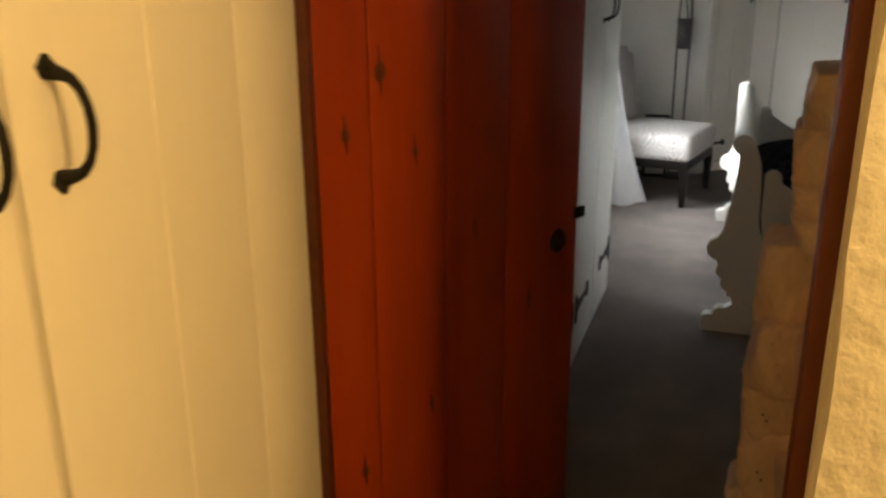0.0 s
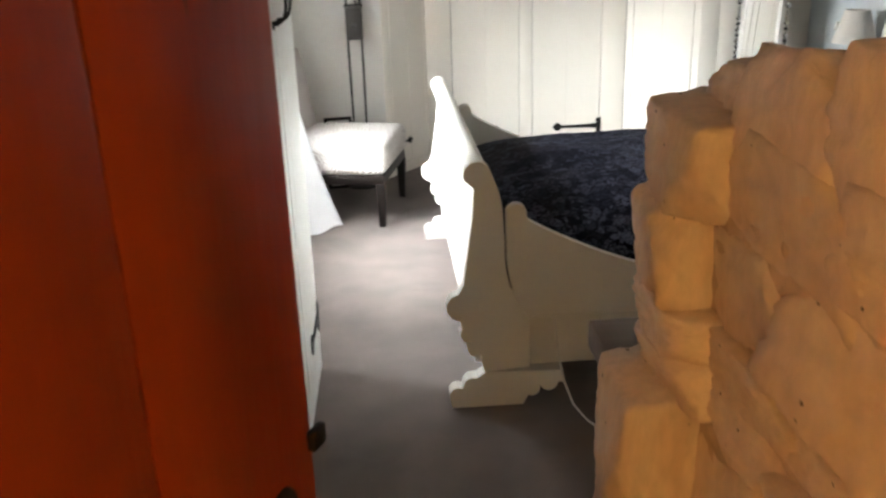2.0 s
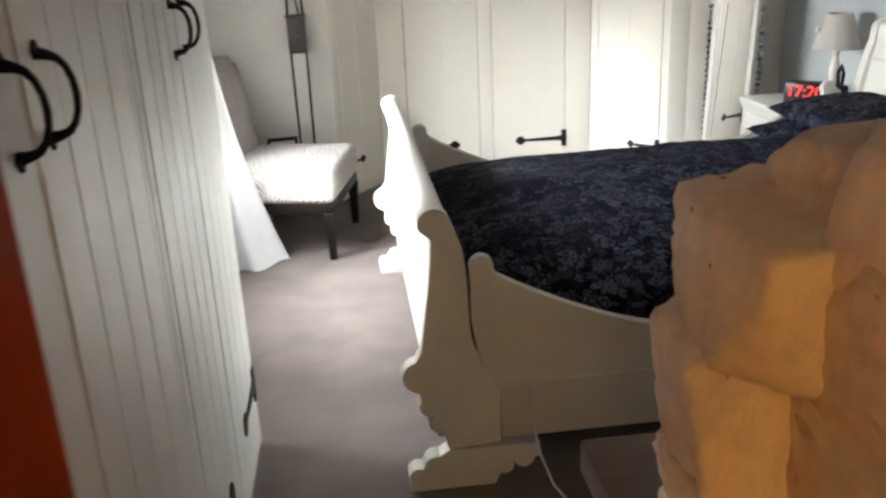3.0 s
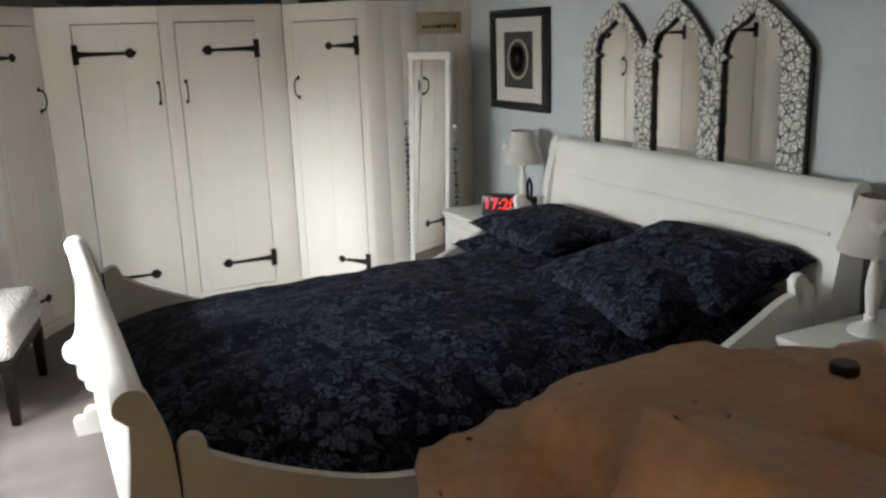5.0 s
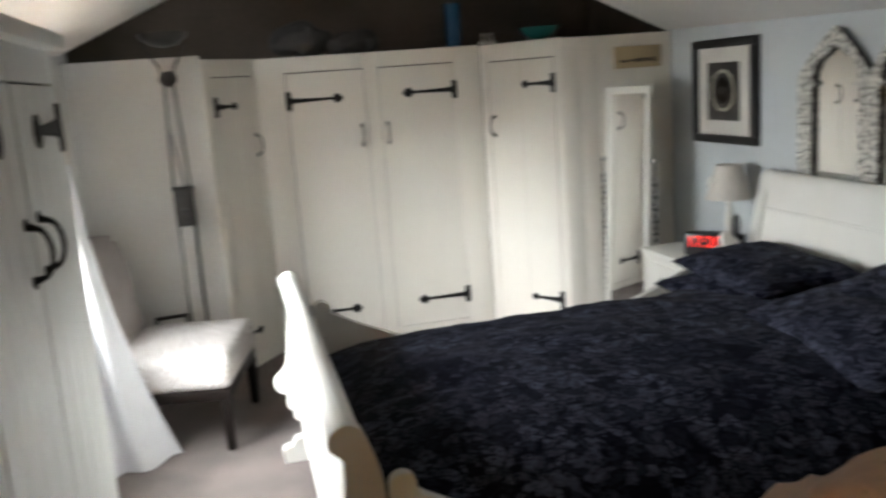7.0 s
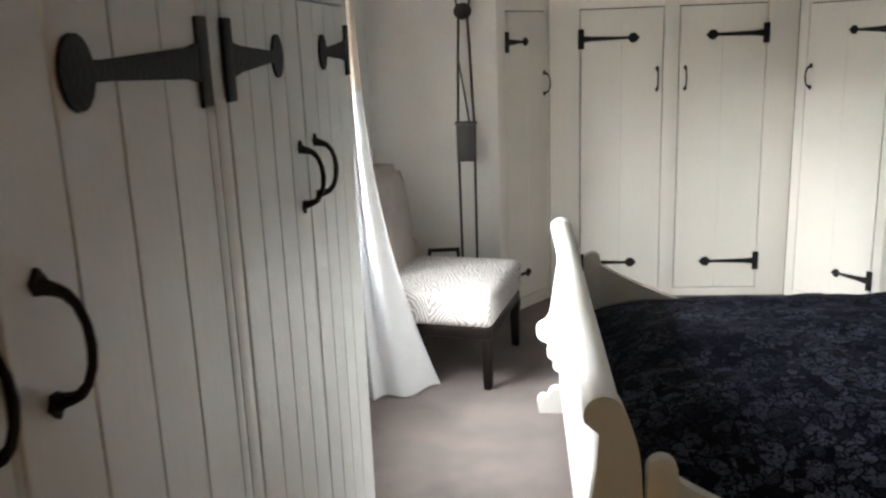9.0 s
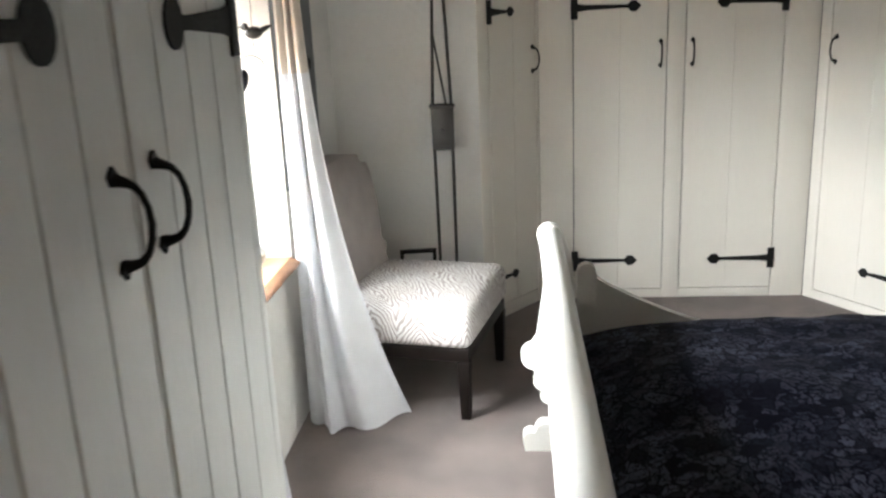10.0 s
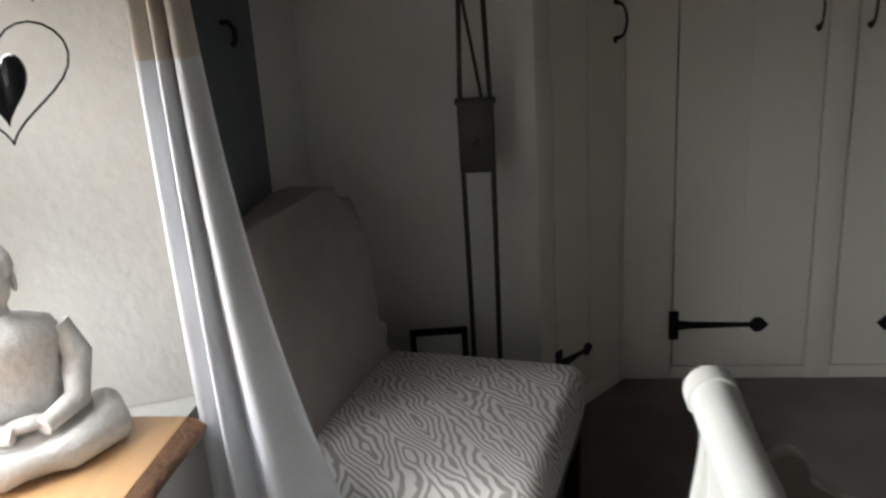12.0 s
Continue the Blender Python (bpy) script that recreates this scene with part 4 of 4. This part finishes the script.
for s in (-1, 1):
    part("cord", tube([(0, s * 0.055, 0.085), (0, s * 0.06, 0.35)], 0.0012, steps=6), IRON, ht)
    bird = ball((0, s * 0.060, 0.128), 0.020, squash=(0.7, 1.35, 0.95))
    ball((0, s * 0.034, 0.146), 0.0115, bird)
    tube([(0, s * 0.026, 0.147), (0, s * 0.014, 0.145)], 0.003, bird, 8, [0.004, 0.0006])
    tube([(0, s * 0.078, 0.130), (0, s * 0.100, 0.142), (0, s * 0.112, 0.146)], 0.006, bird, 8, [0.010, 0.007, 0.004])
    part("bird", bird, STEEL, ht, "small pewter bird")


# ---- statue on the sill ----
def statue():
    """A seated figure: crossed legs, draped body, ribbed cap of hair."""
    bm = bmesh.new()

    def turned(profile, sx, sy, at=(0, 0, 0), ribs=0, steps=36):
        made = lathe(profile, (0, 0, 0), steps)
        for v in made.verts:
            if ribs:
                k = 1 + 0.075 * math.cos(ribs * math.atan2(v.co.y, v.co.x))
                v.co.x, v.co.y = v.co.x * k, v.co.y * k
            v.co = Vector((v.co.x * sx + at[0], v.co.y * sy + at[1], v.co.z + at[2]))
        me = bpy.data.meshes.new("lump")
        made.to_mesh(me)
        made.free()
        bm.from_mesh(me)
        bpy.data.meshes.remove(me)

    turned([(0.0, 0.0), (0.088, 0.0), (0.098, 0.018), (0.094, 0.045), (0.07, 0.062), (0.0, 0.07)], 0.95, 1.45)
    turned([(0.0, 0.04), (0.075, 0.05), (0.066, 0.10), (0.072, 0.15), (0.080, 0.185), (0.070, 0.208), (0.040, 0.222), (0.020, 0.228), (0.018, 0.25), (0, 0.25)], 0.72, 1.08, (-0.012, 0, 0))
    turned([(0.0, 0.238), (0.018, 0.242), (0.029, 0.258), (0.034, 0.28), (0.034, 0.30), (0.02, 0.315), (0.0, 0.32)], 1.0, 0.9)
    turned([(0.036, 0.290), (0.0385, 0.300), (0.036, 0.318), (0.028, 0.332), (0.016, 0.342), (0.012, 0.352), (0.005, 0.368), (0.0, 0.385)], 1.0, 0.95, (-0.003, 0, 0), 16, 64)
    for s in (-1, 1):
        tube([(-0.01, s * 0.078, 0.192), (0.0, s * 0.098, 0.14), (0.04, s * 0.080, 0.085), (0.078, s * 0.02, 0.072)], 0.02, bm, 12, [0.022, 0.024, 0.020, 0.014])
        tube([(-0.02, s * 0.125, 0.034), (0.045, s * 0.118, 0.030), (0.088, s * 0.045, 0.028), (0.092, s * -0.02, 0.032)], 0.03, bm, 12, [0.030, 0.036, 0.028, 0.016])
        ball((-0.002, s * 0.034, 0.276), 0.009, bm, 2, (0.6, 0.5, 2.0))
        ball((0.0315, s * 0.012, 0.288), 0.005, bm, 1, (0.5, 1.4, 0.6))
    ball((0.036, 0, 0.277), 0.0055, bm, 1, (0.9, 0.7, 1.7))
    ball((0.033, 0, 0.262), 0.006, bm, 1, (0.5, 1.4, 0.5))
    ball((0.062, 0, 0.078), 0.020, bm, 2, (1.0, 1.9, 0.5))
    ob = new("statue", mesh_of(bm, STATUE, 50, "statue"))
    ob.matrix_basis = pose(-0.575, 5.42, WZ0 + 0.0455, 0, 0, -48) @ Matrix.Scale(1.10, 4)
    tagged(ob, "seated grey stone statue on the window sill", "statue")


statue()


# ---- headboard wall: arched mirrors and picture ----
def arch_outline(y, half, z0, spring, top, n=1):
    """A pointed arch; the outer ones of the three have a broader outer side."""
    left = [(y - half, z0), (y - half, spring)] + curve_pts([(y - half, spring), (y - half * 0.80, spring + (top - spring) * 0.28), (y - half * 0.38, spring + (top - spring) * 0.70), (y, top)], 4)[1:]
    right = [(2 * y - u, v) for u, v in left[::-1]]
    if n == 0:
        left = [(y - (y - u) * 1.30, v) for u, v in left]
    if n == 2:
        right = [(y + (u - y) * 1.16, v) for u, v in right]
    return left + right[1:]


def arch_glass(y, half, z0, spring, top):
    """The mirror's own outline, with the small cusps at the spring."""
    left = [(y - half, z0), (y - half, spring - 0.015), (y - half + 0.028, spring), (y - half, spring + 0.018)]
    left += curve_pts([(y - half, spring + 0.018), (y - half * 0.78, spring + 0.09), (y - half * 0.35, top - 0.04), (y, top)], 4)[1:]
    right = [(2 * y - u, v) for u, v in left[::-1]]
    return left + right[1:]


mr = thing("arched_mirror", pose(0, 0, 0), "triple gothic-arched mirror framed in cracked mosaic chips", "mirror")


def ring(o, i, x0, x1):
    """A plate of outline o with the hole i, from x0 to x1."""
    bm = bmesh.new()
    ov = [[bm.verts.new((x, u, v)) for u, v in o] for x in (x0, x1)]
    iv = [[bm.verts.new((x, u, v)) for u, v in i] for x in (x0, x1)]
    for r in (ov, iv):
        k = len(r[0])
        for q in range(k):
            bm.faces.new((r[0][q], r[0][(q + 1) % k], r[1][(q + 1) % k], r[1][q]))
    for lo, hi in ((ov[0], iv[0]), (ov[1], iv[1])):
        es = [bm.edges.get((r[q], r[(q + 1) % len(r)])) for r in (lo, hi) for q in range(len(r))]
        bmesh.ops.triangle_fill(bm, edges=es, use_beauty=True)
    return bm


for n, y in enumerate((4.292, 4.700, 5.105)):
    o, i = arch_outline(y, 0.2035, 0.93, 1.455, 1.665, n), arch_glass(y, 0.148, 0.98, 1.425, 1.590)
    part("frame", ring(o, i, XH - 0.048, XH - 0.040), CRACKLE, mr, "white mosaic chips with dark cracks", 20)
    part("rim", ring(arch_outline(y, 0.2020, 0.932, 1.455, 1.661, n), i, XH - 0.0398, XH - 0.026), BLACK, mr, "black wooden rim", 20)
    part("glass", prism(arch_glass(y, 0.158, 0.96, 1.42, 1.60), "x", XH - 0.0258, XH - 0.022), MIRROR, mr, "mirror glass", 0)
    part("backing", prism(arch_outline(y, 0.196, 0.935, 1.455, 1.655, n), "x", XH - 0.0218, XH - 0.001), BLACK, mr, "black backing board", 0)

pc = thing("framed_picture", pose(0, 0, 0), "black-framed print of a round medallion on white mount", "picture")
py0, py1, pz0, pz1, px = 5.685, 6.28, 1.125, 1.665, XH - 0.03
for a in ((py0, pz0, py1, pz0 + 0.045), (py0, pz1 - 0.045, py1, pz1), (py0, pz0 + 0.045, py0 + 0.055, pz1 - 0.045), (py1 - 0.055, pz0 + 0.045, py1, pz1 - 0.045)):
    part("bar", box(px, a[0], a[1], XH - 0.002, a[2], a[3], 0.004), BLACK, pc)
part("mount", box(px + 0.012, py0 + 0.05, pz0 + 0.04, px + 0.016, py1 - 0.05, pz1 - 0.04), MAT, pc, "off-white mount")
part("print", box(px + 0.008, 5.84, 1.245, px + 0.0115, 6.13, 1.545), PRINT, pc, "dark print")
dm = lathe([(0.0, 0), (0.108, 0), (0.108, 0.002), (0.0, 0.002)], steps=40)
dd = part("medallion", dm, PRINTC, pc, "round pale medallion")
dd.matrix_basis = pose(px + 0.0076, 5.985, 1.40, 0, -90, 0)
for r0, r1 in ((0.094, 0.088), (0.070, 0.066), (0.045, 0.042)):
    dr = part("ring", lathe([(r1, 0.002), (r0, 0.002), (r0, 0.0026), (r1, 0.0026)], steps=36), PRINT, dd)
part("centre", lathe([(0, 0.002), (0.022, 0.002), (0.022, 0.0028), (0, 0.0028)], steps=20), PRINT, dd)


# ---- bedside tables and lamps ----
def nightstand(m, label):
    t = thing("bedside_table", m, label, "bedside table", "bedside tables")
    part("top", box(-0.25, -0.22, 0.595, 0.25, 0.22, 0.62, 0.006), BEDWHITE, t)
    part("moulding", prism([(-0.232, 0.565), (-0.245, 0.595), (0.245, 0.595), (0.232, 0.565)], "y", -0.215, 0.215), BEDWHITE, t)
    part("carcass", box(-0.22, -0.19, 0.08, 0.22, 0.20, 0.565, 0.003), BEDWHITE, t)
    for z0, z1 in ((0.12, 0.26), (0.275, 0.405), (0.42, 0.55)):
        d = part("drawer", box(-0.232, -0.17, z0, -0.218, 0.17, z1, 0.004), BEDWHITE, t)
        part("knob", ball((-0.245, 0, (z0 + z1) / 2), 0.014), CHROME, d, "silver knob")
    for x in (-0.20, 0.20):
        for y in (-0.17, 0.18):
            part("leg", lathe([(0.014, 0), (0.020, 0.03), (0.024, 0.08), (0, 0.08)], (x, y, 0), 12), BEDWHITE, t)
    return t


n1 = nightstand(pose(2.665, 3.455, 0), "white bedside table with drawers beside the bed")
copy_thing(n1, pose(2.675, 5.79, 0))


def table_lamp(m, label):
    t = thing("table_lamp", m, label, "table lamp", "bedside lamps")
    part("base", lathe([(0, 0), (0.062, 0), (0.064, 0.008), (0.056, 0.018), (0.030, 0.030), (0.018, 0.042), (0.022, 0.05), (0.016, 0.06), (0.020, 0.10), (0.025, 0.14), (0.019, 0.19), (0.012, 0.225), (0.020, 0.235), (0.020, 0.245), (0.011, 0.25), (0.011, 0.29), (0, 0.29)], steps=28), BEDWHITE, t, "white turned wooden base")
    part("shade", lathe([(0.112, 0.258), (0.062, 0.425), (0.060, 0.425), (0.110, 0.258)], steps=36), SHADE, t, "pale linen cone shade")
    h = prism(heart_pts(0.027), "x", -0.007, 0.007, 0.003)
    hh = part("heart", h, BEDWHITE, t, "white heart charm")
    hh.matrix_basis = pose(-0.074, -0.055, 0.348, 0, 18, 36)
    return t


l1 = table_lamp(pose(2.67, 3.545, 0.6205), "white table lamp with linen shade and heart charm")
copy_thing(l1, pose(2.77, 5.72, 0.6205, 0, 0, -55))
ck = thing("alarm_clock", pose(2.60, 5.655, 0.6205, 0, 0, 46), "black digital alarm clock showing red 17:20", "clock")
part("case", box(-0.035, -0.10, 0, 0.045, 0.10, 0.115, 0.012), BLACK, ck)


def text(parent, body, size, m, material, name="digits"):
    cu = bpy.data.curves.new(name, "FONT")
    cu.body, cu.size, cu.extrude, cu.align_x, cu.align_y = body, size, 0.001, "CENTER", "CENTER"
    ob = bpy.data.objects.new(name, cu)
    me = bpy.data.meshes.new_from_object(ob)
    bpy.data.objects.remove(ob)
    me.materials.clear()
    me.materials.append(material)
    o = new(name, me)
    o.parent = parent
    o.matrix_basis = m
    return o


text(ck, "17:20", 0.078, pose(-0.037, 0, 0.070, 90, 0, -90), RED)
ch = thing("phone_charger", pose(2.735, 5.60, 0.6205), "small black charger stand beside the clock", "charger")
part("stand", box(-0.03, -0.035, 0, 0.03, 0.035, 0.10, 0.01), BLACK, ch)
part("loop", tube([(0, -0.015, 0.09), (0, -0.022, 0.16), (0, 0.0, 0.19), (0, 0.022, 0.16), (0, 0.015, 0.09)], 0.008), BLACK, ch)


# ---- cheval mirror in front of the wardrobe side ----
def cheval():
    t = thing("cheval_mirror", pose(2.528, 6.35, 0, 0, 0, -71), "tall narrow white cheval mirror with silver bead posts", "mirror")
    W, z0, z1 = 0.165, 0.16, 1.44
    tilt = pose(0, 0, 0.78, -2.6) @ pose(0, 0, -0.78)
    for a in ((-W, z0, -W + 0.032, z1), (W - 0.032, z0, W, z1), (-W + 0.032, z0, W - 0.032, z0 + 0.04)):
        o = part("bar", box(a[0], -0.012, a[1], a[2], 0.014, a[3], 0.005), BEDWHITE, t)
        o.matrix_basis = tilt
    part("top_rail", box(-W - 0.006, -0.017, z1 - 0.03, W + 0.006, 0.016, z1 + 0.012, 0.008), BEDWHITE, t).matrix_basis = tilt
    hook = part("hanger", tube([(-0.03, 0, z1 + 0.008), (-0.012, 0, z1 + 0.045), (0.012, 0, z1 + 0.048), (0.035, 0, z1 + 0.010)], 0.0035), CABLE, t, "thin looped hanging wire")
    hook.matrix_basis = tilt
    part("glass", box(-W + 0.03, -0.004, z0 + 0.03, W - 0.03, 0.004, z1 - 0.03), MIRROR, t, "mirror glass").matrix_basis = tilt
    for s in (-1, 1):
        x = s * (W + 0.033)
        post = part("post", tube([(x, 0.01, 0.06), (x, 0.01, 1.02)], 0.007), CHROME, t, "silver beaded post")
        for i in range(26):
            part("bead", ball((x, 0.01, 0.10 + i * 0.034), 0.018 if i % 2 else 0.014, sub=1), CHROME if i % 2 else BLACK, post)
        part("finial", ball((x, 0.01, 1.045), 0.018, sub=2), CHROME, t)
        part("pivot", tube([(x, 0.01, 0.78), (s * W, 0.01, 0.78)], 0.006), CHROME, t)
        part("foot", box(x - 0.015, -0.16, 0.0, x + 0.015, 0.12, 0.06, 0.012), BEDWHITE, t)


cheval()
sg = thing("hanging_sign", pose(2.71, 6.548, 1.61), "small tan wooden sign with black writing on panelling", "sign")
part("board", box(-0.145, -0.012, -0.062, 0.145, 0.0, 0.062, 0.003), SIGN, sg)
rb = random.Random(3)
x = -0.11
while x < 0.10:
    w = rb.uniform(0.012, 0.03)
    part("stroke", box(x, -0.0145, -0.030 + rb.uniform(-0.004, 0.004), x + w, -0.0125, -0.016 + rb.uniform(0, 0.012)), BLACK, sg)
    x += w + 0.007


# ---- on top of the wardrobes ----
bt = thing("blue_box", pose(1.80, 6.98 + 0.22, 1.754), "tall dark blue box on top of the wardrobe", "box")
part("body", box(-0.045, -0.04, 0, 0.045, 0.04, 0.26, 0.004), BLUEGLASS, bt)
cn = thing("ornament", pose(1.99, 7.10, 1.754), "small white figurine on the wardrobe", "ornament")
part("body", box(-0.05, -0.02, 0.0, 0.05, 0.02, 0.02, 0.004), MAT, cn)
for xx in (-0.03, 0.0, 0.03):
    part("post", lathe([(0.008, 0.02), (0.006, 0.05), (0.009, 0.06), (0, 0.07)], (xx, 0, 0), 10), MAT, cn)
bw = thing("glass_bowl", pose(2.24, 6.86, 1.750), "teal glass bowl on top of the wardrobe", "bowl")
part("bowl", lathe([(0, 0), (0.05, 0.0), (0.10, 0.03), (0.13, 0.075), (0.124, 0.075), (0.095, 0.036), (0.0, 0.012)], steps=28), TEAL, bw)


def bundle(m, r, sq, seed, label):
    t = thing("cloth_bundle", m, label, "bundle", "bundles on the wardrobe")
    bm = ball((0, 0, r * sq[2]), r, sub=4, squash=sq)
    for v in bm.verts:
        v.co += Vector((1, 1, 0.6)) * 0.05 * noise.noise(v.co * 7 + Vector((seed, 0, 0))) + Vector((0, 0, 0.02 * noise.noise(v.co * 20)))
        v.co.z = max(v.co.z, 0.0)
    part("cloth", bm, GREYCLOTH, t, smooth=80)


bundle(pose(-0.10, 2.75, 1.72), 0.09, (1.0, 2.2, 0.9), 9, "dark folded blanket on top of the passage cupboard")
bundle(pose(-0.08, 3.45, 1.72), 0.07, (1.0, 1.8, 0.8), 3, "dark cloth bundle on top of the passage cupboard")
bundle(pose(0.88, 7.33, 1.754), 0.13, (1.5, 1, 0.8), 1, "crumpled dark bundle on top of the wardrobe")
bundle(pose(1.20, 7.30, 1.754), 0.12, (1.4, 1, 0.55), 5, "low crumpled grey bundle on top of the wardrobe")


# ---- wooden table behind the stone wall, with a cable ----
wt = thing("side_table", pose(0.685, 2.565, 0), "low dark wooden side table behind the stone wall", "side table")
part("top", box(0, 0, 0.66, 0.62, 0.26, 0.72, 0.006), TABLEWOOD, wt)
for x in (0.03, 0.55):
    for y in (0.02, 0.20):
        part("leg", box(x, y, 0, x + 0.04, y + 0.04, 0.66, 0.004), TABLEWOOD, wt)
cb2 = thing("white_cable", pose(0, 0, 0), "thin white cable hanging from the bed rail", "cable")
part("lead", tube([(0.80 + 0.02 * u, 3.735 - 0.02 * v, max(0.012, 0.30 - 0.055 * w)) for u, v, w in [(0, 0, 0), (0.3, 0.2, 1.2), (0.6, 0.8, 2.4), (1.2, 2, 3.6), (2.4, 4, 4.8), (4, 7, 5.3), (6, 11, 5.3), (8, 16, 5.3)]], 0.0035), CABLE, cb2)
cb = thing("white_cable", pose(0, 0, 0), "thin white cable trailing over the wooden table", "cable")
part("lead", tube([(0.80 + 0.05 * u, 2.66 + 0.02 * v, 0.726) for u, v in curve_pts([(0, 6), (0.6, 4), (2, 2), (4, 1), (6, 2)], 6)], 0.004), CABLE, cb)
